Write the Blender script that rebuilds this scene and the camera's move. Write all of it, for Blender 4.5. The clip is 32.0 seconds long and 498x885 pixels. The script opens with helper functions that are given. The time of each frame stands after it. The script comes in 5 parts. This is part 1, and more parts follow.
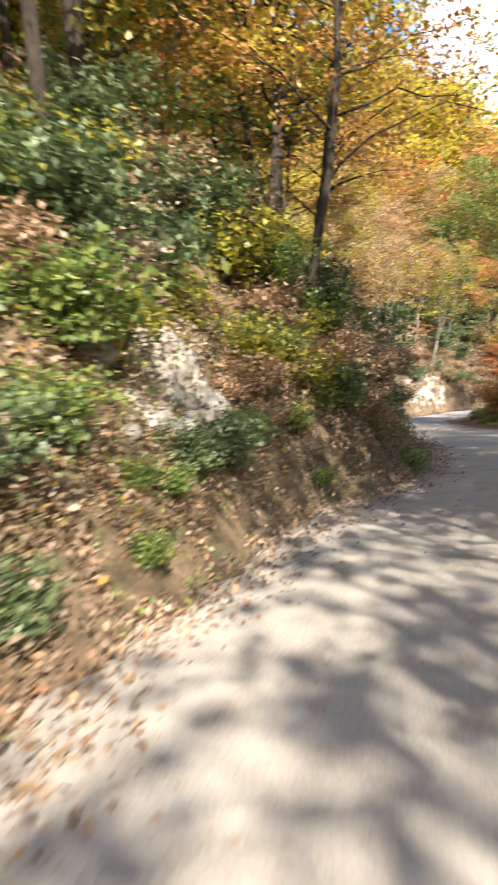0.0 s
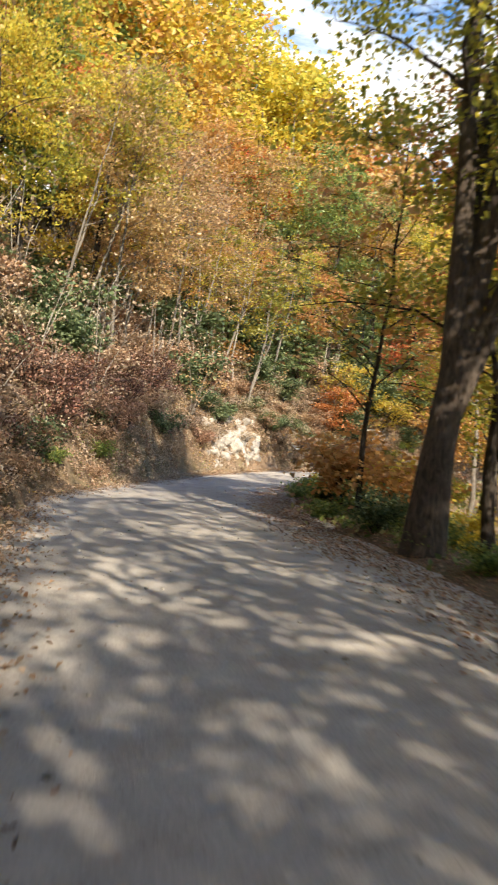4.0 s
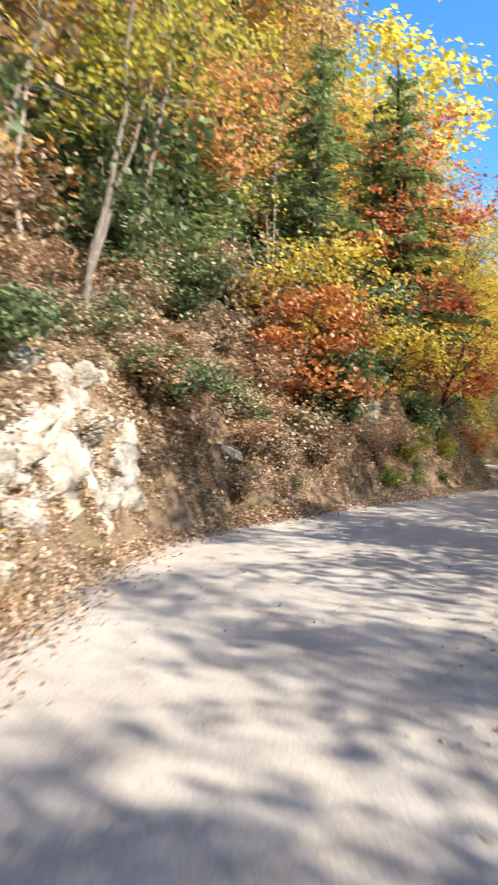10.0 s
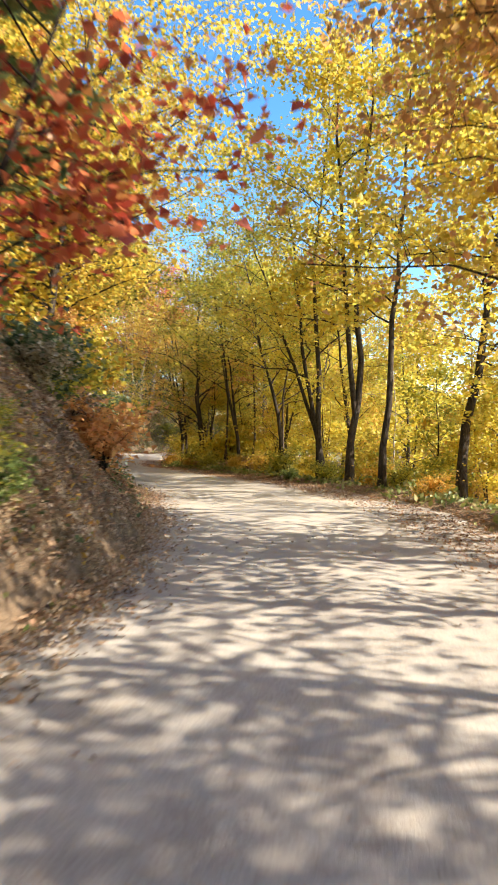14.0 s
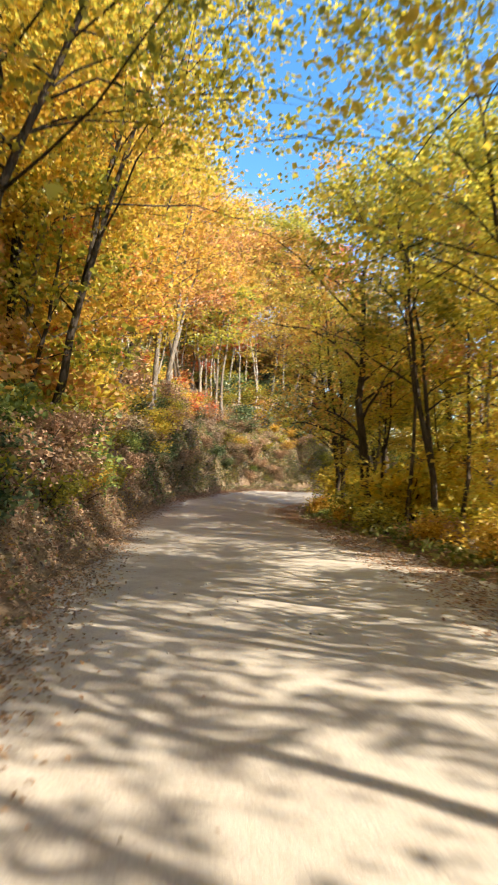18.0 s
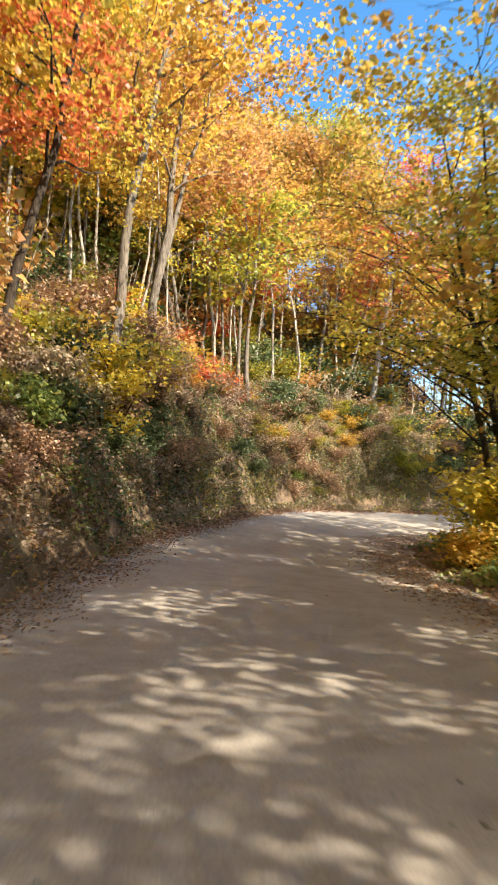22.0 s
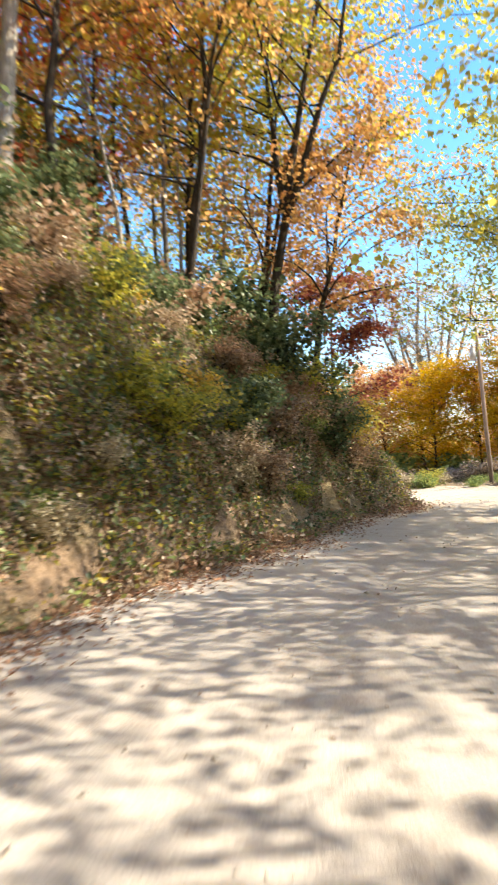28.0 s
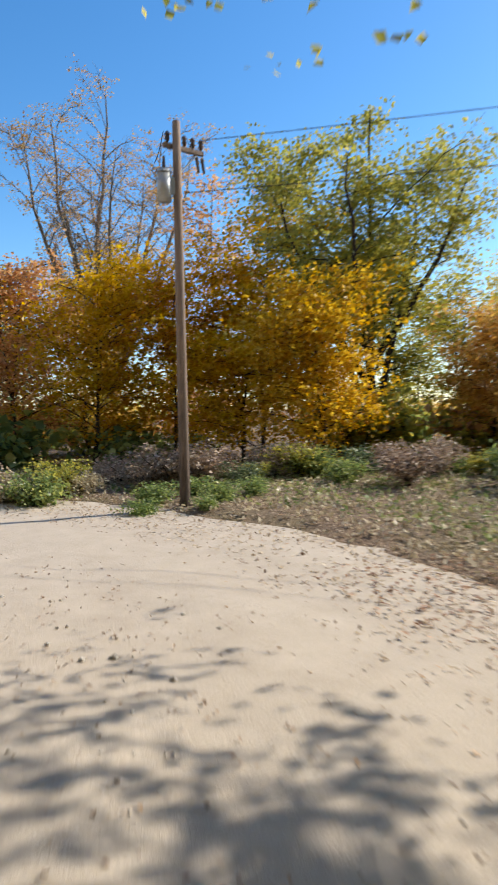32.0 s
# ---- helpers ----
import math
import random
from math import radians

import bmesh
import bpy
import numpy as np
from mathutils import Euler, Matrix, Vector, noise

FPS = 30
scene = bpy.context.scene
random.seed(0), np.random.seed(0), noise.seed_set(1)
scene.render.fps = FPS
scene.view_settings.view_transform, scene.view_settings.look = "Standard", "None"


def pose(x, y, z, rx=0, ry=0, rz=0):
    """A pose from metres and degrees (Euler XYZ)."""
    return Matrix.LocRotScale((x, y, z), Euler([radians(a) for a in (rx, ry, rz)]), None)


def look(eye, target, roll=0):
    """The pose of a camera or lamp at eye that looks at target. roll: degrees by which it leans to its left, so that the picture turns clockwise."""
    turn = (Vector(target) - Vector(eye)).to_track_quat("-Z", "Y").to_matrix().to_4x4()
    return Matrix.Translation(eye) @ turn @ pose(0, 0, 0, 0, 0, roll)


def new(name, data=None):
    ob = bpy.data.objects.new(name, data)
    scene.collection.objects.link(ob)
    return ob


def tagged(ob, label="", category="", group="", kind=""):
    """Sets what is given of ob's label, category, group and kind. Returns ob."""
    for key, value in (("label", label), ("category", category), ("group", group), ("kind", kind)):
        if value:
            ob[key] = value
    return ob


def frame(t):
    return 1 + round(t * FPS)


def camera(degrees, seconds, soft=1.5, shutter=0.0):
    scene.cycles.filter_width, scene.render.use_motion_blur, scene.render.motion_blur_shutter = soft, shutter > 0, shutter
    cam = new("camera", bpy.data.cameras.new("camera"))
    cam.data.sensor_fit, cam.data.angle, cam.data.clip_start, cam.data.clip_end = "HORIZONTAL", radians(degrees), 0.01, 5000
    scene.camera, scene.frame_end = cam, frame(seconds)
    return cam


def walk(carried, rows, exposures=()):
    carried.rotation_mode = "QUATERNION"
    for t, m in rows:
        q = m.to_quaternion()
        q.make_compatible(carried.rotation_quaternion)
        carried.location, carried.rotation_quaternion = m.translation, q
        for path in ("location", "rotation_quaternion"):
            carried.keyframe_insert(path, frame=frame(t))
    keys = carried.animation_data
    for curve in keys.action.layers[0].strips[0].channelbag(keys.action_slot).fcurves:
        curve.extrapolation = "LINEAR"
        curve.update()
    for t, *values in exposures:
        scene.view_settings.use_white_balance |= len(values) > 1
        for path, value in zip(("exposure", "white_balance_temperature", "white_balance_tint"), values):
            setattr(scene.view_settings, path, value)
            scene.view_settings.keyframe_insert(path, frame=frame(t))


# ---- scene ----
cam = camera(40.3, 32.0, soft=1.8, shutter=0.5)
PATH = [
    (0.00, pose(-0.000, -0.000, 1.757, 86.18, 1.89, -0.00)),
    (0.50, pose(0.225, 2.393, 1.714, 87.33, 2.73, -7.50)),
    (1.00, pose(0.673, 4.784, 1.671, 87.54, 3.11, -15.47)),
    (1.50, pose(1.558, 7.073, 1.658, 87.73, -0.00, -23.30)),
    (2.00, pose(2.591, 9.248, 1.690, 88.14, -2.07, -26.42)),
    (2.50, pose(3.595, 11.439, 1.745, 88.48, -0.33, -25.01)),
    (3.00, pose(4.564, 13.600, 1.808, 88.88, -2.28, -22.53)),
    (3.50, pose(5.421, 15.784, 1.875, 89.49, -2.51, -16.29)),
    (4.00, pose(5.873, 18.110, 1.909, 89.54, -5.28, -14.17)),
    (4.50, pose(6.052, 20.472, 1.930, 89.16, -4.98, -9.90)),
    (6.50, pose(7.593, 29.959, 1.826, 88.26, -1.76, -3.94)),
    (7.00, pose(7.804, 32.370, 1.741, 88.96, -1.68, -4.76)),
    (7.50, pose(8.109, 34.792, 1.745, 89.84, -1.75, -6.95)),
    (8.00, pose(8.528, 37.156, 1.753, 90.48, -2.06, -9.42)),
    (8.50, pose(9.076, 39.569, 1.716, 90.79, -2.19, -14.05)),
    (9.00, pose(9.755, 41.837, 1.672, 90.76, -3.29, -19.19)),
    (9.50, pose(10.698, 43.958, 1.639, 90.87, -3.45, -26.52)),
    (10.00, pose(11.696, 46.114, 1.621, 90.51, -1.17, -32.54)),
    (10.50, pose(12.893, 48.197, 1.603, 90.53, -0.21, -37.51)),
    (11.00, pose(14.219, 50.176, 1.592, 91.02, 0.98, -38.81)),
    (11.50, pose(15.909, 51.874, 1.597, 90.36, 0.09, -46.27)),
    (12.00, pose(17.813, 53.335, 1.654, 88.35, 1.88, -52.89)),
    (12.50, pose(19.891, 54.554, 1.788, 89.12, 2.79, -54.71)),
    (13.00, pose(21.990, 55.734, 1.935, 88.95, 1.61, -58.02)),
    (13.50, pose(24.140, 56.798, 2.062, 89.30, 0.45, -61.54)),
    (15.50, pose(33.144, 60.164, 2.035, 90.57, -1.68, -59.49)),
    (16.00, pose(35.205, 61.595, 2.057, 92.24, -3.99, -59.54)),
    (16.50, pose(37.309, 63.024, 2.056, 93.10, -4.05, -57.91)),
    (17.00, pose(39.371, 64.518, 2.062, 93.05, -3.90, -55.17)),
    (17.50, pose(41.375, 66.114, 2.064, 92.72, -3.47, -51.24)),
    (18.00, pose(43.311, 67.772, 2.043, 92.04, -1.84, -46.75)),
    (18.50, pose(45.114, 69.504, 2.030, 91.58, -2.23, -45.24)),
    (19.00, pose(46.808, 71.292, 2.008, 90.94, -0.62, -44.58)),
    (19.50, pose(48.493, 73.030, 1.955, 90.50, -0.60, -44.28)),
    (20.00, pose(50.174, 74.786, 1.878, 90.60, -0.46, -44.47)),
    (20.50, pose(51.736, 76.443, 1.783, 91.53, -0.82, -45.34)),
    (21.00, pose(53.227, 78.050, 1.733, 92.87, -0.80, -45.55)),
    (21.50, pose(54.779, 79.703, 1.713, 93.03, -0.74, -45.56)),
    (22.00, pose(56.307, 81.472, 1.639, 93.19, -1.52, -45.11)),
    (22.50, pose(57.826, 83.129, 1.605, 93.28, -1.77, -43.83)),
    (23.00, pose(59.317, 84.751, 1.627, 93.25, -1.98, -43.39)),
    (23.50, pose(60.915, 86.360, 1.648, 93.09, -2.36, -43.53)),
    (24.00, pose(62.449, 87.828, 1.687, 92.73, -2.41, -44.51)),
    (24.50, pose(64.102, 89.336, 1.700, 92.56, -2.05, -45.96)),
    (26.50, pose(72.116, 95.406, 1.845, 93.03, 5.61, -62.91)),
    (27.00, pose(74.458, 96.485, 1.776, 92.54, 5.54, -66.41)),
    (27.50, pose(76.751, 97.437, 1.739, 91.90, 5.89, -71.46)),
    (28.00, pose(79.169, 98.073, 1.711, 91.27, 5.64, -76.30)),
    (28.50, pose(81.656, 98.494, 1.674, 90.45, 6.74, -80.88)),
    (29.00, pose(83.928, 98.592, 1.648, 89.69, 6.46, -88.22)),
    (29.50, pose(86.411, 98.467, 1.608, 88.99, 5.79, -94.54)),
    (30.00, pose(88.851, 98.104, 1.545, 88.47, 5.44, -98.98)),
    (30.50, pose(91.229, 97.560, 1.485, 88.03, 4.87, -102.55)),
    (31.00, pose(93.612, 96.939, 1.393, 87.83, 1.53, -103.85)),
    (31.50, pose(95.893, 96.403, 1.306, 87.85, 0.15, -104.06)),
    (32.00, pose(98.120, 95.995, 1.243, 87.37, 1.18, -100.41)),
]
EXPOSURES = [(t, e, k, 10) for t, e, k in ((0.0, 1.85, 7000), (1.0, 2.05, 7100), (2.0, 1.75, 7500), (3.0, 1.55, 7700), (4.0, 1.45, 7500), (6.5, 1.90, 7000), (9.0, 1.90, 7000), (10.0, 1.60, 7000), (11.0, 1.60, 7200), (12.0, 1.75, 7200), (13.0, 1.80, 7300), (16.0, 1.55, 7700), (18.0, 1.75, 7800), (19.0, 1.85, 7700), (21.0, 1.75, 7800), (22.0, 1.75, 7800), (23.0, 2.10, 7600), (24.0, 2.20, 7500), (26.5, 1.85, 7600), (27.0, 1.95, 7500), (28.0, 1.90, 7600), (29.0, 1.75, 7300), (30.0, 1.45, 7300), (31.0, 0.98, 6900), (32.0, 0.80, 6800))]
walk(cam, PATH, EXPOSURES)

# ---- sky, sun ----
SUN_ELEV, SUN_AZ = 36.0, 166.0      # degrees; azimuth clockwise from +y
sky_world = bpy.data.worlds.new("sky")
scene.world = sky_world
sky_world.use_nodes = True
wn = sky_world.node_tree.nodes
wl = sky_world.node_tree.links
wn.clear()
sky = wn.new("ShaderNodeTexSky")
sky.sky_type = "NISHITA"
sky.sun_disc = False
sky.sun_elevation = radians(SUN_ELEV)
sky.sun_rotation = radians(SUN_AZ)
sky.dust_density = 0.4
sky.ozone_density = 3.5
bg = wn.new("ShaderNodeBackground")
bg.inputs["Strength"].default_value = 0.15
wout = wn.new("ShaderNodeOutputWorld")
tcw = wn.new("ShaderNodeTexCoord")
mpw = wn.new("ShaderNodeMapping")
mpw.inputs["Scale"].default_value = (1.0, 1.0, 2.2)
wl.new(tcw.outputs["Generated"], mpw.inputs["Vector"])
cl = wn.new("ShaderNodeTexNoise")
cl.inputs["Scale"].default_value, cl.inputs["Detail"].default_value, cl.inputs["Roughness"].default_value, cl.inputs["Distortion"].default_value = 3.1, 7, 0.58, 0.5
wl.new(mpw.outputs[0], cl.inputs["Vector"])
dotn = wn.new("ShaderNodeVectorMath")
dotn.operation = "DOT_PRODUCT"
dotn.inputs[1].default_value = (-0.62, 0.78, -0.1)      # the cloud thickens towards the north-west
wl.new(tcw.outputs["Generated"], dotn.inputs[0])
madd = wn.new("ShaderNodeMath")
madd.operation = "MULTIPLY_ADD"
madd.inputs[1].default_value = 0.30
wl.new(dotn.outputs["Value"], madd.inputs[0])
wl.new(cl.outputs["Fac"], madd.inputs[2])
clr = wn.new("ShaderNodeMapRange")
clr.interpolation_type = "SMOOTHSTEP"
clr.inputs["From Min"].default_value, clr.inputs["From Max"].default_value = 0.54, 0.74
wl.new(madd.outputs[0], clr.inputs["Value"])
cmix = wn.new("ShaderNodeMix")
cmix.data_type = "RGBA"
wl.new(clr.outputs[0], cmix.inputs["Factor"])
sat = wn.new("ShaderNodeHueSaturation")
sat.inputs["Saturation"].default_value = 1.28
sat.inputs["Value"].default_value = 0.85
wl.new(sky.outputs[0], sat.inputs["Color"])
wl.new(sat.outputs[0], cmix.inputs[6])
cmix.inputs[7].default_value = (4.2, 4.4, 4.7, 1)
wl.new(cmix.outputs[2], bg.inputs["Color"])
wl.new(bg.outputs[0], wout.inputs["Surface"])
sun_data = bpy.data.lights.new("sun", "SUN")
sun_data.energy = 3.7
sun_data.angle = radians(0.6)
sun_data.color = (1.0, 0.93, 0.82)
sun = new("sun", sun_data)
az = radians(SUN_AZ)
sun_dir = Vector((math.sin(az) * math.cos(radians(SUN_ELEV)), math.cos(az) * math.cos(radians(SUN_ELEV)), math.sin(radians(SUN_ELEV))))
sun.matrix_world = look(sun_dir * 120, (0, 0, 0))

# ---- materials ----


def material(name, rough=0.9):
    m = bpy.data.materials.new(name)
    m.use_nodes = True
    nt = m.node_tree
    b = nt.nodes["Principled BSDF"]
    b.inputs["Roughness"].default_value = rough
    b.inputs["Specular IOR Level"].default_value = 0.3
    return m, nt, b


def ramp(nt, fac, stops):
    r = nt.nodes.new("ShaderNodeValToRGB")
    els = r.color_ramp.elements
    while len(els) < len(stops):
        els.new(0.5)
    for e, (p, c) in zip(els, stops):
        e.position, e.color = p, (*c, 1)
    nt.links.new(fac, r.inputs[0])
    return r.outputs[0]


def noise_node(nt, scale, detail=4, rough=0.6, coord=None, dist=0.0):
    n = nt.nodes.new("ShaderNodeTexNoise")
    n.inputs["Scale"].default_value = scale
    n.inputs["Detail"].default_value = detail
    n.inputs["Roughness"].default_value = rough
    n.inputs["Distortion"].default_value = dist
    if coord is None:
        tc = nt.nodes.new("ShaderNodeTexCoord")
        coord = tc.outputs["Object"]
    nt.links.new(coord, n.inputs["Vector"])
    return n.outputs["Fac"]


def mix_col(nt, fac, a, b, mode="MIX"):
    m = nt.nodes.new("ShaderNodeMix")
    m.data_type, m.blend_type = "RGBA", mode
    for sock, v in ((m.inputs["Factor"], fac), (m.inputs[6], a), (m.inputs[7], b)):
        if isinstance(v, (int, float)):
            sock.default_value = v
        elif isinstance(v, tuple):
            sock.default_value = (*v, 1)
        else:
            nt.links.new(v, sock)
    return m.outputs[2]


def bump(nt, b, height, strength, dist=0.02):
    n = nt.nodes.new("ShaderNodeBump")
    n.inputs["Strength"].default_value = strength
    n.inputs["Distance"].default_value = dist
    nt.links.new(height, n.inputs["Height"])
    nt.links.new(n.outputs[0], b.inputs["Normal"])


def leaf_mat(name, stops, trans=0.5, sat=1.0, val=1.0):
    """Leaf: diffuse and translucent, each leaf its own shade out of the stops, each plant a little shifted."""
    m = bpy.data.materials.new(name)
    m.use_nodes = True
    nt = m.node_tree
    nt.nodes.clear()
    out = nt.nodes.new("ShaderNodeOutputMaterial")
    geo = nt.nodes.new("ShaderNodeNewGeometry")
    oi = nt.nodes.new("ShaderNodeObjectInfo")
    col = ramp(nt, geo.outputs["Random Per Island"], stops)
    hsv = nt.nodes.new("ShaderNodeHueSaturation")
    mr = nt.nodes.new("ShaderNodeMapRange")
    mr.inputs["To Min"].default_value, mr.inputs["To Max"].default_value = 0.491, 0.509
    nt.links.new(oi.outputs["Random"], mr.inputs["Value"])
    nt.links.new(mr.outputs[0], hsv.inputs["Hue"])
    hsv.inputs["Saturation"].default_value, hsv.inputs["Value"].default_value = sat, val
    nt.links.new(col, hsv.inputs["Color"])
    d = nt.nodes.new("ShaderNodeBsdfDiffuse")
    t = nt.nodes.new("ShaderNodeBsdfTranslucent")
    g = nt.nodes.new("ShaderNodeBsdfGlossy")
    g.inputs["Roughness"].default_value = 0.45
    g.inputs["Color"].default_value = (0.9, 0.9, 0.9, 1)
    for s in (d, t):
        nt.links.new(hsv.outputs[0], s.inputs["Color"])
    a = nt.nodes.new("ShaderNodeMixShader")
    a.inputs[0].default_value = trans
    nt.links.new(d.outputs[0], a.inputs[1])
    nt.links.new(t.outputs[0], a.inputs[2])
    c = nt.nodes.new("ShaderNodeMixShader")
    c.inputs[0].default_value = 0.04
    nt.links.new(a.outputs[0], c.inputs[1])
    nt.links.new(g.outputs[0], c.inputs[2])
    nt.links.new(c.outputs[0], out.inputs[0])
    return m


LEAF = {
    "yellow": leaf_mat("leaf_yellow", [(0.0, (0.50, 0.35, 0.05)), (0.35, (0.72, 0.54, 0.08)), (0.7, (0.76, 0.62, 0.13)), (1.0, (0.50, 0.52, 0.10))], 0.62),
    "gold": leaf_mat("leaf_gold", [(0.0, (0.48, 0.27, 0.06)), (0.4, (0.74, 0.46, 0.09)), (0.75, (0.78, 0.57, 0.14)), (1.0, (0.62, 0.36, 0.08))], 0.62),
    "orange": leaf_mat("leaf_orange", [(0.0, (0.42, 0.21, 0.07)), (0.4, (0.68, 0.36, 0.13)), (0.75, (0.74, 0.49, 0.20)), (1.0, (0.56, 0.25, 0.10))], 0.62),
    "sungold": leaf_mat("leaf_sungold", [(0.0, (0.66, 0.38, 0.03)), (0.4, (0.90, 0.60, 0.05)), (0.75, (0.92, 0.70, 0.10)), (1.0, (0.80, 0.50, 0.05))], 0.65, 1.05, 0.8),
    "amber": leaf_mat("leaf_amber", [(0.0, (0.50, 0.25, 0.04)), (0.4, (0.78, 0.46, 0.06)), (0.75, (0.86, 0.57, 0.09)), (1.0, (0.62, 0.34, 0.06))], 0.6, 1.1, 0.9),
    "red": leaf_mat("leaf_red", [(0.0, (0.42, 0.07, 0.04)), (0.5, (0.70, 0.17, 0.08)), (0.8, (0.76, 0.28, 0.13)), (1.0, (0.72, 0.36, 0.09))], 0.6),
    "copper": leaf_mat("leaf_copper", [(0.0, (0.40, 0.14, 0.06)), (0.5, (0.70, 0.30, 0.14)), (1.0, (0.78, 0.45, 0.24))], 0.5, 1.1, 0.85),
    "wine": leaf_mat("leaf_wine", [(0.0, (0.20, 0.04, 0.04)), (0.5, (0.40, 0.09, 0.07)), (1.0, (0.55, 0.20, 0.10))], 0.5, 1, 1),
    "olive": leaf_mat("leaf_olive", [(0.0, (0.20, 0.22, 0.05)), (0.4, (0.44, 0.43, 0.08)), (0.75, (0.68, 0.56, 0.08)), (1.0, (0.31, 0.36, 0.08))], 0.62, 1.0, 0.95),
    "lime": leaf_mat("leaf_lime", [(0.0, (0.34, 0.34, 0.05)), (0.4, (0.58, 0.54, 0.07)), (0.75, (0.80, 0.64, 0.08)), (1.0, (0.42, 0.46, 0.08))], 0.62, 1.0, 0.9),
    "green": leaf_mat("leaf_green", [(0.0, (0.10, 0.16, 0.05)), (0.5, (0.24, 0.33, 0.10)), (1.0, (0.44, 0.47, 0.13))]),
    "rust": leaf_mat("leaf_rust", [(0.0, (0.27, 0.16, 0.10)), (0.5, (0.47, 0.31, 0.20)), (0.8, (0.60, 0.43, 0.30)), (1.0, (0.42, 0.21, 0.13))], 0.35),
    "brown": leaf_mat("leaf_brown", [(0.0, (0.34, 0.20, 0.10)), (0.5, (0.58, 0.38, 0.20)), (0.8, (0.68, 0.48, 0.24)), (1.0, (0.46, 0.32, 0.12))], 0.5),
    "evergreen": leaf_mat("leaf_evergreen", [(0.0, (0.06, 0.095, 0.045)), (0.6, (0.15, 0.21, 0.095)), (1.0, (0.29, 0.34, 0.18))], 0.35),
    "pine": leaf_mat("needle_pine", [(0.0, (0.14, 0.22, 0.09)), (0.6, (0.27, 0.37, 0.15)), (1.0, (0.42, 0.48, 0.22))], 0.35),
    "dry": leaf_mat("leaf_dry", [(0.0, (0.19, 0.125, 0.08)), (0.45, (0.35, 0.265, 0.20)), (0.8, (0.48, 0.38, 0.29)), (1.0, (0.48, 0.29, 0.15))], 0.25),
    "tan": leaf_mat("leaf_tan", [(0.0, (0.30, 0.21, 0.13)), (0.5, (0.52, 0.40, 0.28)), (1.0, (0.66, 0.54, 0.41))], 0.35),
    "grass": leaf_mat("grass", [(0.0, (0.12, 0.18, 0.05)), (0.5, (0.27, 0.32, 0.10)), (0.8, (0.42, 0.40, 0.18)), (1.0, (0.52, 0.44, 0.25))], 0.35),
    "straw": leaf_mat("straw", [(0.0, (0.28, 0.22, 0.13)), (0.5, (0.50, 0.42, 0.28)), (1.0, (0.64, 0.57, 0.42))], 0.35),
    "bramble": leaf_mat("leaf_bramble", [(0.0, (0.10, 0.05, 0.04)), (0.5, (0.25, 0.14, 0.10)), (0.85, (0.38, 0.25, 0.18)), (1.0, (0.36, 0.15, 0.09))], 0.3),
    "litter": leaf_mat("leaf_litter", [(0.0, (0.14, 0.075, 0.045)), (0.5, (0.33, 0.19, 0.12)), (0.85, (0.46, 0.30, 0.19)), (1.0, (0.42, 0.20, 0.09))], 0.2),
}


def bark(name, dark, light, moss=0.0):
    m, nt, b = material(name, 0.95)
    tc = nt.nodes.new("ShaderNodeTexCoord")
    mp = nt.nodes.new("ShaderNodeMapping")
    mp.inputs["Scale"].default_value = (9, 9, 1.4)
    nt.links.new(tc.outputs["Object"], mp.inputs["Vector"])
    f = noise_node(nt, 2.2, 6, 0.7, mp.outputs[0], 0.6)
    big = noise_node(nt, 0.9, 2, 0.5)
    c = ramp(nt, f, [(0.38, dark), (0.6, light)])
    c2 = mix_col(nt, big, c, tuple(v * 0.7 for v in light), "MIX")
    c3 = mix_col(nt, 0.45, c, c2)
    nt.links.new(c3, b.inputs["Base Color"])
    bump(nt, b, f, 1.0, 0.06)
    return m


BARK = {
    "dark": bark("bark_dark", (0.02, 0.016, 0.013), (0.09, 0.072, 0.058)),
    "grey": bark("bark_grey", (0.08, 0.068, 0.056), (0.29, 0.255, 0.215)),
    "brown": bark("bark_brown", (0.022, 0.017, 0.014), (0.15, 0.118, 0.095)),
    "pale": bark("bark_pale", (0.22, 0.195, 0.165), (0.56, 0.52, 0.46)),
}

gravel, nt, b = material("road_gravel", 0.95)
geo = nt.nodes.new("ShaderNodeNewGeometry")
P3 = geo.outputs["Position"]
n_big = noise_node(nt, 0.35, 3, 0.55, P3)
n_mid = noise_node(nt, 2.2, 5, 0.65, P3)
n_fine = noise_node(nt, 38.0, 4, 0.75, P3)
vor = nt.nodes.new("ShaderNodeTexVoronoi")
vor.inputs["Scale"].default_value = 26
nt.links.new(P3, vor.inputs["Vector"])
c = ramp(nt, n_big, [(0.3, (0.36, 0.335, 0.31)), (0.7, (0.50, 0.475, 0.445))])
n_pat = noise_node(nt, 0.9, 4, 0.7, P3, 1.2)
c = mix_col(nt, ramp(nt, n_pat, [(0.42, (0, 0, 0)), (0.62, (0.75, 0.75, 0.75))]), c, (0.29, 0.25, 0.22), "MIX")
c = mix_col(nt, ramp(nt, n_mid, [(0.35, (0, 0, 0)), (0.75, (0.5, 0.5, 0.5))]), c, (0.60, 0.57, 0.53), "MIX")
c = mix_col(nt, 0.35, c, ramp(nt, n_fine, [(0.35, (0.22, 0.195, 0.17)), (0.7, (0.66, 0.62, 0.57))]), "MIX")
sx = nt.nodes.new("ShaderNodeSeparateXYZ")
nt.links.new(P3, sx.inputs[0])
sandy = nt.nodes.new("ShaderNodeMapRange")
sandy.interpolation_type = "SMOOTHSTEP"
sandy.inputs["From Min"].default_value, sandy.inputs["From Max"].default_value, sandy.inputs["To Max"].default_value = 88, 102, 0.75
nt.links.new(sx.outputs["X"], sandy.inputs["Value"])
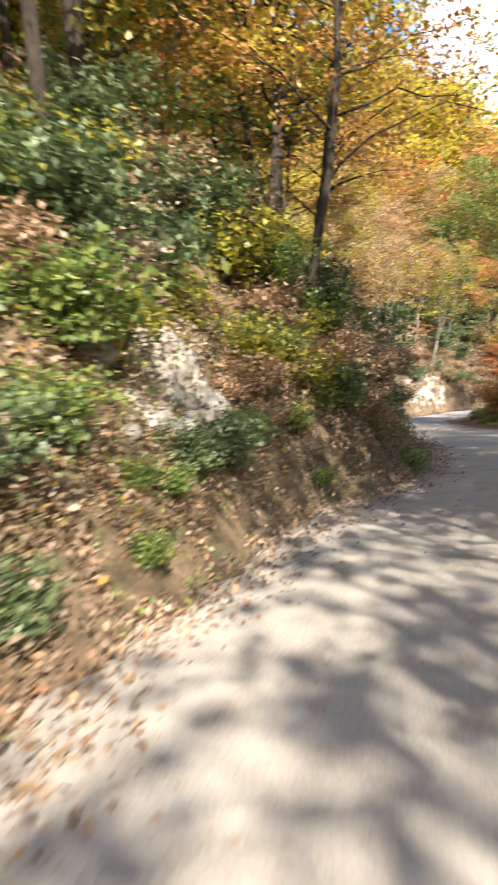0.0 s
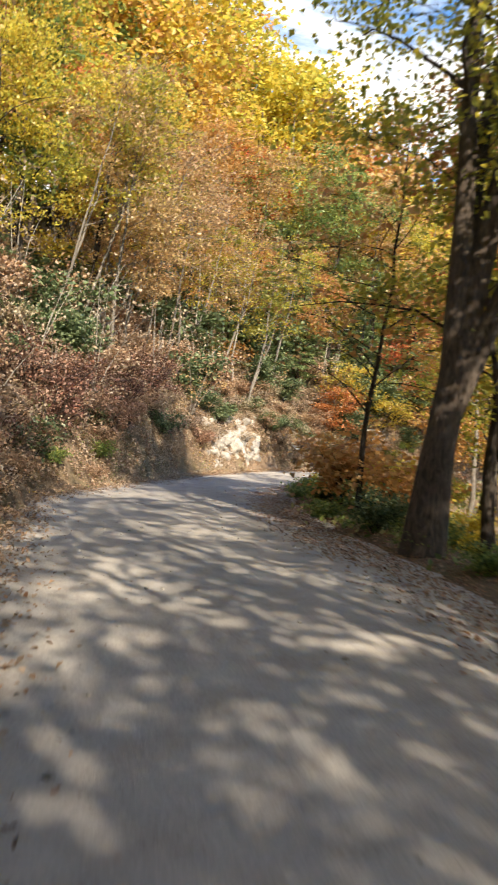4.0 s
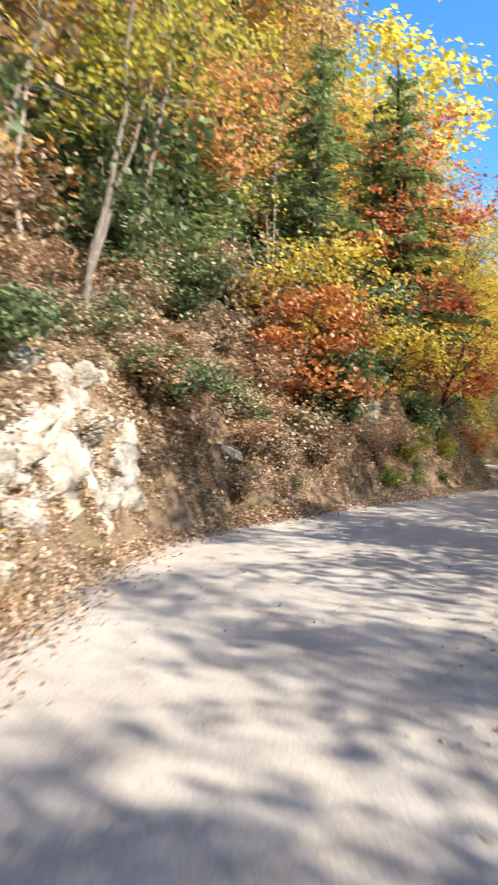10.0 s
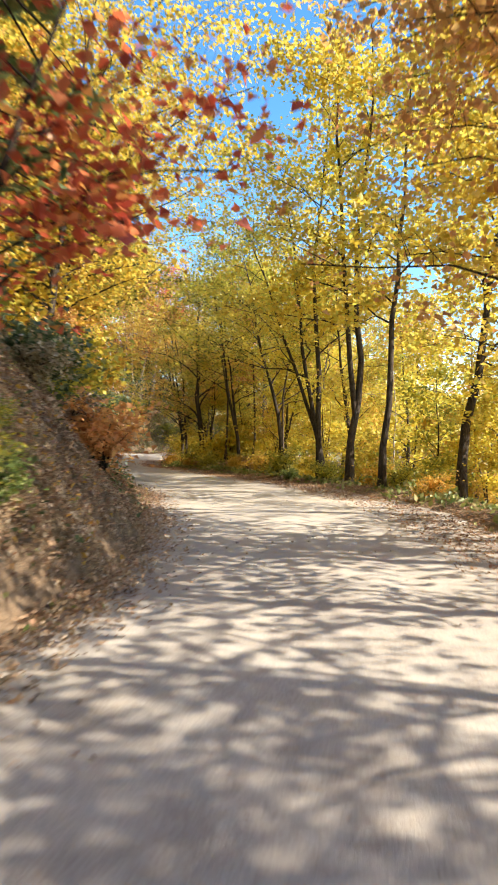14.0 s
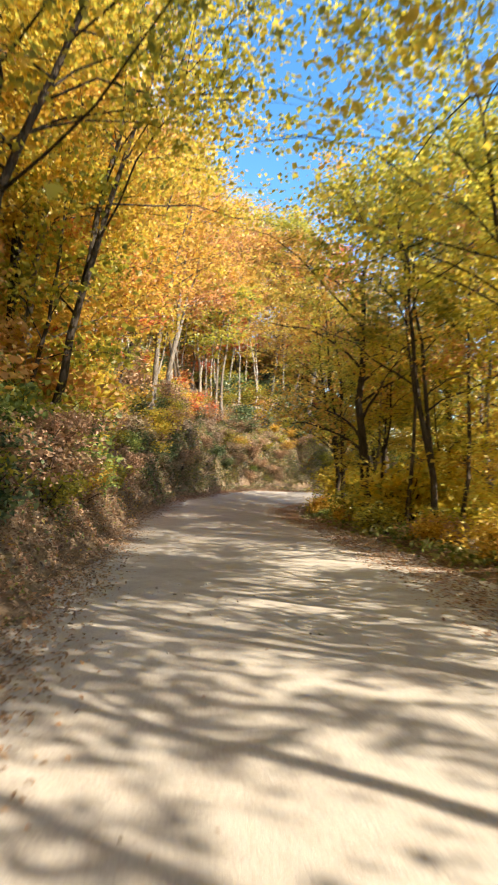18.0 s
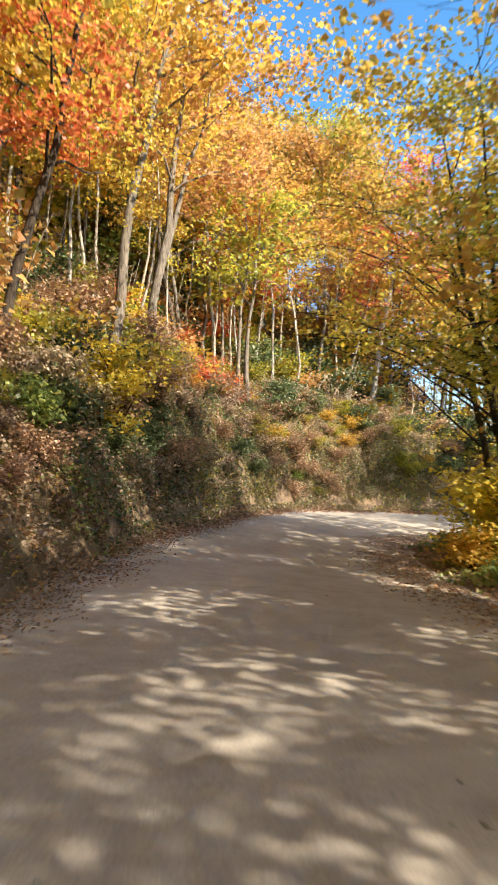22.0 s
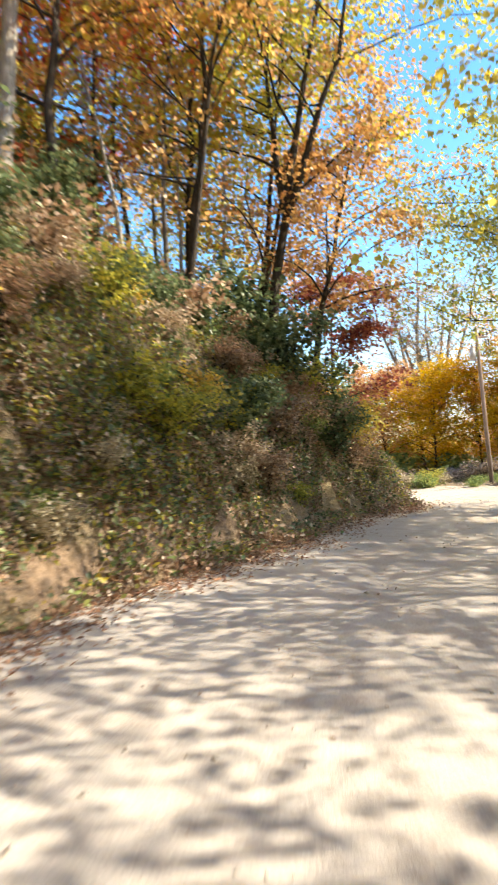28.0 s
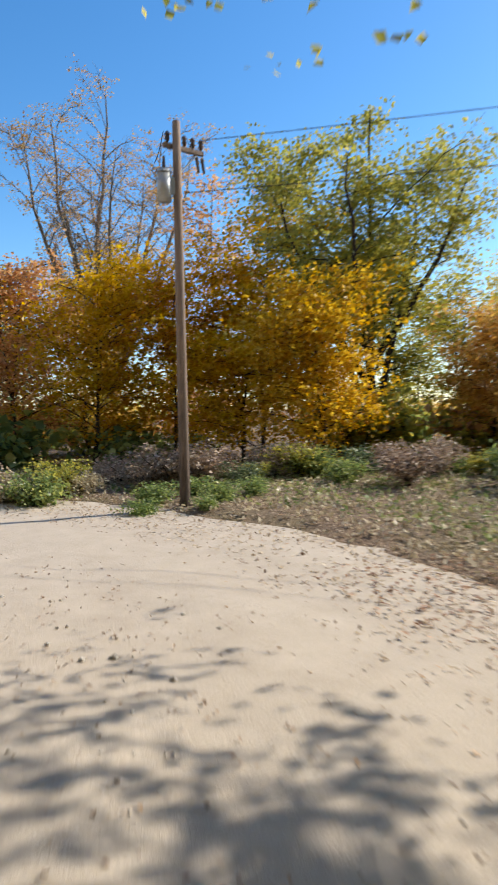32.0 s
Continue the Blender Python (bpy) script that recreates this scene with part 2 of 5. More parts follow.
c = mix_col(nt, sandy.outputs[0], c, mix_col(nt, n_mid, (0.38, 0.31, 0.235), (0.56, 0.48, 0.38)))      # the turnout is sandier than the road
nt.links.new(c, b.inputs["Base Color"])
bump(nt, b, n_fine, 0.5, 0.015)

soil, nt, b = material("leaf_litter_soil", 1.0)
geo = nt.nodes.new("ShaderNodeNewGeometry")
P3 = geo.outputs["Position"]
n1 = noise_node(nt, 0.5, 4, 0.6, P3)
n2 = noise_node(nt, 9.0, 5, 0.75, P3)
n3 = noise_node(nt, 30.0, 3, 0.7, P3)
c = ramp(nt, n2, [(0.3, (0.10, 0.07, 0.048)), (0.5, (0.23, 0.165, 0.115)), (0.72, (0.37, 0.28, 0.20))])
c = mix_col(nt, ramp(nt, n1, [(0.45, (0, 0, 0)), (0.65, (0.6, 0.6, 0.6))]), c, (0.14, 0.14, 0.065))
c = mix_col(nt, 0.3, c, ramp(nt, n3, [(0.4, (0.08, 0.05, 0.03)), (0.7, (0.42, 0.28, 0.16))]))
nt.links.new(c, b.inputs["Base Color"])
bump(nt, b, n2, 1.0, 0.08)

rock_mat, nt, b = material("pale_rock", 0.95)
n1 = noise_node(nt, 1.6, 6, 0.7)
n2 = noise_node(nt, 11.0, 4, 0.7)
c = ramp(nt, n1, [(0.34, (0.15, 0.13, 0.105)), (0.46, (0.36, 0.33, 0.29)), (0.66, (0.58, 0.55, 0.50))])
c = mix_col(nt, 0.3, c, ramp(nt, n2, [(0.35, (0.18, 0.15, 0.12)), (0.7, (0.66, 0.62, 0.56))]))
nt.links.new(c, b.inputs["Base Color"])
bump(nt, b, n2, 1.0, 0.06)

# ---- plan: the road's line, its edges and the land beside it ----
LINE = [(-6, -60, 0.4), (-3, -35, 0.3), (-0.9, -14, 0.1), (0, 0, 0), (1.5, 6.8, -0.08), (4.4, 13.2, 0.05), (6.0, 19.9, 0.16), (7.1, 26.8, 0.11), (8.0, 33.8, 0),
        (9.4, 40.6, -0.05), (12.2, 47.0, -0.12), (16.6, 52.4, -0.08), (22.6, 56.0, 0.18), (29.0, 58.6, 0.28), (35.3, 61.7, 0.3),
        (41.0, 65.8, 0.28), (46.1, 70.5, 0.22), (50.9, 75.6, 0.08), (55.7, 80.7, -0.05), (60.4, 85.9, -0.1), (65.6, 90.5, -0.05),
        (71.2, 94.7, 0.05), (77.5, 97.6, 0), (84.5, 98.6, -0.1), (91.4, 97.5, -0.27), (98.1, 96.0, -0.48)]
TAIL = [(103.5, 95.4, -0.5), (108.0, 97.6, -0.5), (111.5, 102.0, -0.5), (113.5, 108.0, -0.5), (114.5, 116.0, -0.4), (115, 140, 0)]


def spline(pts, step=0.5):
    pts = [Vector(p) for p in pts]
    out = []
    for i in range(len(pts) - 1):
        p0, p1, p2, p3 = pts[max(i - 1, 0)], pts[i], pts[i + 1], pts[min(i + 2, len(pts) - 1)]
        k = max(2, int((p2 - p1).length / step))
        for j in range(k):
            u = j / k
            out.append(0.5 * ((2 * p1) + (p2 - p0) * u + (2 * p0 - 5 * p1 + 4 * p2 - p3) * u * u + (3 * p1 - p0 - 3 * p2 + p3) * u ** 3))
    out.append(pts[-1])
    return np.array([tuple(p) for p in out])


LN = spline(LINE + TAIL)
seg = np.hypot(*np.diff(LN[:, :2], axis=0).T)
ST = np.r_[0, np.cumsum(seg)]
ST -= ST[np.argmin(np.hypot(LN[:, 0], LN[:, 1]))]
tg = np.gradient(LN[:, :2], axis=0)
tg /= np.linalg.norm(tg, axis=1)[:, None]
NL = np.c_[-tg[:, 1], tg[:, 0]]          # to the left of the road's way


def table(s, rows):
    a = np.array(rows, float)
    return np.interp(s, a[:, 0], a[:, 1])


LEFT = [(-60, 2), (0, 2.1), (10, 1.9), (16, 1.25), (20, 1.2), (28, 2.6), (36, 3.4), (41, 2.3), (47, 2.2), (53, 2.7), (58, 3.7), (62, 3.1), (66, 2.8), (78, 2.6),
        (90, 2.2), (100, 2.7), (110, 2.8), (116, 3.0), (120, 3.3), (126, 3.1), (132, 3.8), (135, 4.4), (138, 4.2), (141, 3.9), (144, 3.5), (148, 3.4), (151, 4.0), (154, 3.5), (157, 3.2), (162, 4.0), (170, 4.5), (190, 5)]
RIGHT = [(-60, 4), (0, 4.5), (18, 4.4), (24, 4.3), (33, 3.8), (46, 3.6), (60, 4.0), (76, 3.7), (86, 4.4), (96, 4.8), (106, 5.0), (113, 4.6), (118, 3.9), (128, 3.4), (140, 4), (148, 5.2), (153, 3.6), (158, 3.2), (164, 3.0), (190, 5)]
BANK = [(-60, 5), (0, 5.5), (16, 4.2), (26, 3.2), (36, 2.4), (44, 3.0), (52, 3.0), (58, 3.3), (66, 3.2), (80, 2.6), (90, 2.0), (105, 2.2), (114, 2.6), (119, 3.4), (128, 4.4), (136, 4.5), (142, 4.7), (148, 4.8), (151, 4.6), (154, 3.2), (158, 2.6), (166, 2.2), (190, 1)]
BANK_W = [(-60, 4), (0, 4.0), (16, 2.6), (26, 2.5), (44, 1.5), (52, 1.2), (58, 0.9), (66, 1.4), (80, 2.0), (105, 2.2), (114, 2.0), (119, 1.4), (130, 1.5), (142, 1.7), (148, 1.6), (153, 1.5), (160, 1.6), (190, 3)]
HILL = [(-60, 0.7), (40, 0.75), (66, 0.7), (85, 0.5), (110, 0.55), (125, 0.65), (138, 0.62), (146, 0.5), (151, 0.3), (157, 0.08), (190, 0.05)]
FALL = [(-60, 0.5), (0, 0.45), (35, 0.4), (60, 0.5), (78, 0.5), (100, 0.4), (112, 0.2), (122, 0.06), (135, 0.0), (190, 0.0)]

CROSS = [(-60, 0), (113, 0), (118, 0.05), (123, 0.1), (150, 0.1), (157, 0.06), (163, 0), (190, 0)]      # the last bend leans to its inner side


def lattice(x, y, seed=0):
    """Smooth value noise in -1..1."""
    def h(i, j):
        v = np.sin(i * 127.1 + j * 311.7 + seed * 74.7) * 43758.5453
        return v - np.floor(v)
    i, j = np.floor(x), np.floor(y)
    u, v = x - i, y - j
    u, v = u * u * (3 - 2 * u), v * v * (3 - 2 * v)
    a = h(i, j) * (1 - u) + h(i + 1, j) * u
    c = h(i, j + 1) * (1 - u) + h(i + 1, j + 1) * u
    return 2 * (a * (1 - v) + c * v) - 1


def plan(x, y):
    """Station along the road, offset to its left, and the road's height there."""
    x, y = np.atleast_1d(x).astype(float), np.atleast_1d(y).astype(float)
    s, o, z = np.empty(len(x)), np.empty(len(x)), np.empty(len(x))
    for a in range(0, len(x), 4000):
        q = slice(a, a + 4000)
        d = (x[q, None] - LN[None, :, 0]) ** 2 + (y[q, None] - LN[None, :, 1]) ** 2
        k = d.argmin(1)
        dx, dy = x[q] - LN[k, 0], y[q] - LN[k, 1]
        side = np.sign(dx * NL[k, 0] + dy * NL[k, 1])
        s[q], o[q], z[q] = ST[k], side * np.sqrt(d[np.arange(len(k)), k]), LN[k, 2]
    return s, o, z + table(s, CROSS) * np.clip(o, -6, 5)


def land(x, y, rough=True):
    x, y = np.atleast_1d(x).astype(float), np.atleast_1d(y).astype(float)
    s, o, z = plan(x, y)
    n = lattice(x * 0.35, y * 0.35, 1) * 0.6 + lattice(x * 1.1, y * 1.1, 2) * 0.3 + lattice(x * 2.7, y * 2.7, 3) * 0.14
    edge = lattice(x * 0.9, y * 0.9, 5) * 0.22 + lattice(x * 2.3, y * 2.3, 6) * 0.1
    lo = o - table(s, LEFT) + edge
    h, w, m = table(s, BANK), table(s, BANK_W), table(s, HILL)
    u = np.clip(lo / w, 0, 1)
    up = h * (u ** 0.8) * (1 + 0.12 * n) + np.clip(lo - w, 0, None) * m
    up = np.where(up > 20, 20 + (up - 20) * 0.45, up)
    up = np.where(up > 34, 34 + (up - 34) * 0.1, up)
    up = up + np.clip(lo, 0, 1.2) * n * 0.45
    ro = -o - table(s, RIGHT) + edge
    down = 0.12 * np.clip(ro / 0.6, 0, 1) + np.clip(ro, 0, 1) * n * 0.1 - np.clip(ro - 1.5, 0, 26) * table(s, FALL)
    flat = -0.06 + 0.015 * n
    return z + np.where(lo > 0, up + flat, np.where(ro > 0, down + flat, flat))


def land1(x, y):
    return float(land(np.array([x]), np.array([y]))[0])


def spot(s, o):
    k = int(np.argmin(np.abs(ST - s)))
    return LN[k, 0] + NL[k, 0] * o, LN[k, 1] + NL[k, 1] * o


def mesh_from(name, verts, faces, mat, smooth=False):
    me = bpy.data.meshes.new(name)
    verts = np.asarray(verts, np.float32)
    faces = np.asarray(faces, np.int32)
    k = faces.shape[1]
    me.vertices.add(len(verts))
    me.vertices.foreach_set("co", verts.ravel())
    me.loops.add(faces.size)
    me.loops.foreach_set("vertex_index", faces.ravel())
    me.polygons.add(len(faces))
    me.polygons.foreach_set("loop_start", np.arange(0, faces.size, k, dtype=np.int32))
    me.polygons.foreach_set("loop_total", np.full(len(faces), k, np.int32))
    if smooth:
        me.polygons.foreach_set("use_smooth", np.ones(len(faces), bool))
    me.update(calc_edges=True)
    if mat:
        me.materials.append(mat)
    return me


def grid_faces(nx, ny):
    i, j = np.meshgrid(np.arange(nx - 1), np.arange(ny - 1), indexing="ij")
    a = (i * ny + j).ravel()
    return np.c_[a, a + ny, a + ny + 1, a + 1]


def axis(lo, hi, step, far):
    core = np.arange(lo, hi + 0.01, step)
    ext, v, d = [], 0.0, step
    while v < far:
        d *= 1.35
        v += d
        ext.append(v)
    ext = np.array(ext)
    return np.r_[(lo - ext)[::-1], core, hi + ext]


xs, ys = axis(-35, 140, 0.5, 1800), axis(-25, 130, 0.5, 1800)
gx, gy = np.meshgrid(xs, ys, indexing="ij")
gz = land(gx.ravel(), gy.ravel())
ground = new("ground", mesh_from("ground", np.c_[gx.ravel(), gy.ravel(), gz], grid_faces(len(xs), len(ys)), soil, True))
tagged(ground, "wooded hillside ground covered with brown leaf litter", "ground", kind="structure")

# the road: one sheet of packed gravel, a hair above the ground that it lies in
keep = np.arange(0, len(LN))
lat = np.linspace(0, 1, 23)
RV = []
for k in keep:
    a, c = float(table(ST[k], LEFT)) + 0.5, -float(table(ST[k], RIGHT)) - 0.6
    for u in lat:
        o = a + (c - a) * u
        x, y = LN[k, 0] + NL[k, 0] * o, LN[k, 1] + NL[k, 1] * o
        rut = -0.02 * math.exp(-((o - 0.35) / 0.25) ** 2) - 0.02 * math.exp(-((o + 1.35) / 0.25) ** 2)
        RV.append((x, y, LN[k, 2] + float(table(ST[k], CROSS)) * min(max(o, -6), 5) + rut - 0.03 * (2 * u - 1) ** 2))
RV = np.array(RV)
RV[:, 2] += 0.012 * lattice(RV[:, 0] * 1.3, RV[:, 1] * 1.3, 9) + 0.02 * lattice(RV[:, 0] * 0.3, RV[:, 1] * 0.3, 8)
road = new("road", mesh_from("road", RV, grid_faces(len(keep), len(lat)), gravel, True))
tagged(road, "packed pale gravel mountain road with scattered leaves", "road", kind="structure")

# ---- plants ----


def tube(path, radii, sides):
    path = [Vector(p) for p in path]
    vs, fs = [], []
    for i, p in enumerate(path):
        d = (path[min(i + 1, len(path) - 1)] - path[max(i - 1, 0)]).normalized()
        a = d.orthogonal().normalized() if i == 0 else (a - d * a.dot(d)).normalized()
        c = d.cross(a)
        for k in range(sides):
            t = 2 * math.pi * k / sides
            vs.append(p + (a * math.cos(t) + c * math.sin(t)) * radii[i])
        if i:
            o = (i - 1) * sides
            for k in range(sides):
                fs.append((o + k, o + (k + 1) % sides, o + sides + (k + 1) % sides, o + sides + k))
    return [tuple(v) for v in vs], fs


def leaves_mesh(name, cen, size, rng, mat, flat=0.5, narrow=0.8):
    """Many small leaves, each a blade folded along its midrib."""
    n = len(cen)
    d = rng.normal(size=(n, 3))
    d[:, 2] = d[:, 2] * (1 - flat) - 0.25
    d /= np.linalg.norm(d, axis=1)[:, None]
    up = rng.normal(size=(n, 3)) * (1 - flat) + np.array([0, 0, 1.0])
    side = np.cross(d, up)
    side /= np.linalg.norm(side, axis=1)[:, None] + 1e-9
    nor = np.cross(side, d)
    L = (size * rng.uniform(0.65, 1.35, n))[:, None]
    W = L * narrow * 0.5
    base, tip = cen - d * L * 0.5, cen + d * L * 0.5
    fold = nor * W * rng.uniform(0.1, 0.7, n)[:, None]
    lf, rt = cen - side * W + fold - d * L * 0.08, cen + side * W + fold - d * L * 0.08
    v = np.stack([base, rt, tip, lf], 1).reshape(-1, 3)
    o = np.arange(n) * 4
    f = np.concatenate([np.c_[o, o + 1, o + 2], np.c_[o, o + 2, o + 3]])
    return mesh_from(name, v, f, mat)


def sprays(rng, tips, n, sig, per=11, size=0.17):
    """Leaf places: n leaves in loose flat sprays round points near the twigs."""
    t = np.array([tuple(p) for p in tips])
    m = max(6, n // per)
    c = t[rng.integers(0, len(t), m)] + rng.normal(size=(m, 3)) * np.array([sig, sig, sig * 0.6])
    k = rng.integers(0, m, n)
    w = size * 1.6 * rng.uniform(0.6, 1.5, m)[k][:, None]
    return c[k] + rng.normal(size=(n, 3)) * np.array([1, 1, 0.45]) * w


def tree_meshes(seed, height, radius, crown_from, spread, n_leaf, leaf, bark_mat, leaf_m, lean=(0.0, 0.0), limbs=12, fork=0, crown_top=1.0, cluster=0.5, bend=0.12, rise=(0.25, 0.9), twigs=5):
    """Trunk with crooked limbs and twigs, and a crown of single leaves in sprays round the twigs."""
    rng = np.random.default_rng(seed)
    V, F, tips = [], [], []

    def add(path, radii, sides):
        v, f = tube(path, radii, sides)
        o = len(V)
        V.extend(v)
        F.extend([tuple(i + o for i in q) for q in f])

    k = 12
    ph = rng.uniform(0, 6.28)
    stem, wob = [], Vector((0, 0, 0))
    for i in range(k):
        u = i / (k - 1)
        wob = wob + Vector((rng.normal(), rng.normal(), 0)) * 0.006 * height
        w = 0.014 * height * (math.sin(u * 5 + ph) - math.sin(ph))
        stem.append(Vector((lean[0] * height * u ** 1.2 + w, lean[1] * height * u ** 1.2 + w * math.cos(ph), height * 0.95 * u - 0.4 * (i == 0))) + wob * min(1, i / 2))
    add(stem, [radius * (1.4 if i == 0 else 1 - 0.88 * (i / (k - 1)) ** 0.9) for i in range(k)], 9)
    stems = [(stem, radius)]
    for j in range(fork):
        a = rng.uniform(0, 6.28) if fork < 3 else 6.28 * (j + rng.uniform(0, 0.6)) / fork
        u0 = rng.uniform(0.08, 0.36)
        fi = u0 * (k - 1)
        p0 = stem[int(fi)].lerp(stem[int(fi) + 1], fi - int(fi))
        f2, top, side = [], height * rng.uniform(0.72, 0.95), bend * rng.uniform(0.7, 1.15)
        for i in range(8):
            u = i / 7
            out = height * side * (1 - (1 - u) ** 1.5)
            f2.append(p0 + Vector((math.cos(a) * out + lean[0] * height * u * (1 - u0), math.sin(a) * out + lean[1] * height * u * (1 - u0), (top - p0.z) * u)) + Vector((rng.normal(), rng.normal(), 0)) * 0.008 * height * u)
        add(f2, [radius * 0.72 * (1 - 0.87 * i / 7) for i in range(8)], 7)
        stems.append((f2, radius * 0.72))
    per_stem = limbs // len(stems) + 1
    for st, r0 in stems:
        for i in range(per_stem):
            u = crown_from + (0.98 - crown_from) * ((i + rng.uniform(0, 0.9)) / per_stem)
            fi = u * (len(st) - 1)
            p0 = st[int(fi)].lerp(st[min(int(fi) + 1, len(st) - 1)], fi - int(fi))
            a = rng.uniform(0, 6.28)
            rel = (u - crown_from) / (1 - crown_from)
            L = spread * (0.45 + 0.75 * math.sin(math.pi * min(1, 0.25 + 0.7 * rel))) * rng.uniform(0.6, 1.15) * (0.75 if st is not stem else 1)
            up, aa, limb = rng.uniform(*rise), a, [p0]
            for q in range(5):
                aa += rng.normal() * 0.3
                d = Vector((math.cos(aa), math.sin(aa), up * (1.15 - 0.25 * q) + rng.normal() * 0.14))
                limb.append(limb[-1] + d.normalized() * L * 0.23)
            rl = r0 * (1 - 0.8 * u) * 0.4
            add(limb, [max(0.011, rl * (1 - 0.17 * q)) for q in range(6)], 5)
            for w in range(twigs):
                t = rng.uniform(0.25, 1.0) * 4.99
                b0 = limb[int(t)].lerp(limb[int(t) + 1], t % 1)
                dv = Vector((math.cos(a + rng.normal() * 0.9), math.sin(a + rng.normal() * 0.9), rng.uniform(0.0, 0.55) + 0.5 * up * rng.uniform(0, 1))).normalized() * L * rng.uniform(0.22, 0.48)
                tw = [b0, b0 + dv * 0.5 + Vector(rng.normal(size=3)) * 0.05 * L, b0 + dv]
                add(tw, [max(0.008, rl * 0.28), max(0.006, rl * 0.18), 0.004], 3)
                tips += [tw[1], tw[2], b0]
    bm_trunk = mesh_from("trunk", V, F, bark_mat, True)
    crown = None
    if n_leaf:
        crown = leaves_mesh("crown", sprays(rng, tips, n_leaf, cluster * spread * 0.27, 11, leaf), leaf, rng, leaf_m)
    return bm_trunk, crown


def conifer_meshes(seed, height, spread, n, leaf_m):
    rng = np.random.default_rng(seed)
    V, F = tube([(0, 0, -0.3), (0.05, 0, height * 0.5), (0, 0.05, height)], [0.16, 0.1, 0.02], 7)
    cen = []
    V, F = list(V), list(F)
    whorls = int(height / 0.55)
    for i in range(whorls):
        z = height * (0.12 + 0.86 * i / whorls)
        L = spread * (1 - 0.85 * i / whorls) * 1.05
        for j in range(5):
            a = rng.uniform(0, 6.28)
            l2 = L * rng.uniform(0.6, 1.1)
            pts = [Vector((math.cos(a) * l2 * t, math.sin(a) * l2 * t, z - 0.18 * l2 * t * t + 0.1 * t)) for t in (0, 0.5, 1)]
            v, f = tube(pts, [0.03, 0.02, 0.008], 3)
            o = len(V)
            V += v
            F += [tuple(q + o for q in g) for g in f]
            m = max(8, int(n * l2 / (spread * whorls * 2.6)))
            t = rng.uniform(0.12, 1.05, m)
            w = rng.normal(size=m) * 0.22 * l2 * (1.1 - t)
            cen.append(np.c_[math.cos(a) * l2 * t - math.sin(a) * w, math.sin(a) * l2 * t + math.cos(a) * w, z - 0.18 * l2 * t * t + 0.1 * t - rng.uniform(0, 0.22, m)])
    return mesh_from("trunk", V, F, BARK["dark"], True), leaves_mesh("crown", np.concatenate(cen), 0.24, rng, leaf_m, 0.75, 0.35)


def bush_meshes(seed, height, spread, n, leaf, leaf_m, stems=9, bark_mat=None, upright=0.6):
    rng = np.random.default_rng(seed)
    V, F, tips = [], [], []
    for i in range(stems):
        a = rng.uniform(0, 6.28)
        out = spread * rng.uniform(0.25, 1.0)
        h = height * rng.uniform(0.55, 1.0)
        pts = [Vector((math.cos(a) * out * t ** 1.3, math.sin(a) * out * t ** 1.3, h * (t ** upright) - 0.15)) + Vector(rng.normal(size=3)) * 0.06 * t for t in (0, 0.33, 0.66, 1)]
        v, f = tube(pts, [0.03, 0.022, 0.014, 0.005], 4)
        o = len(V)
        V += v
        F += [tuple(q + o for q in g) for g in f]
        tips += [pts[1], pts[2], pts[2], pts[3], pts[3]]
    c = sprays(rng, tips, n, 0.17 * (spread * 0.5 + height * 0.3), 9, leaf)
    c[:, 2] = np.abs(c[:, 2]) + 0.03
    return mesh_from("branchwork", V, F, bark_mat or BARK["dark"], True), leaves_mesh("foliage", c, leaf, rng, leaf_m)


def plant(name, meshes, x, y, z=None, turn=0.0, scale=1.0, label="", category="tree", group="", tilt=(0, 0)):
    z = land1(x, y) if z is None else z
    e = new(name)
    e.empty_display_size = 0.3
    e.matrix_basis = pose(x, y, z - 0.05, tilt[0], tilt[1], turn) @ Matrix.Scale(scale, 4)
    for nm, me in zip(("trunk", "crown") if category == "tree" else ("branchwork", "foliage"), meshes):
        if me:
            p = new(nm, me)
            p.parent = e
    return tagged(e, label, category, group)


KINDS = {}


def kind(key, label, name, meshes, base):
    KINDS[key] = (label, name, meshes, base)


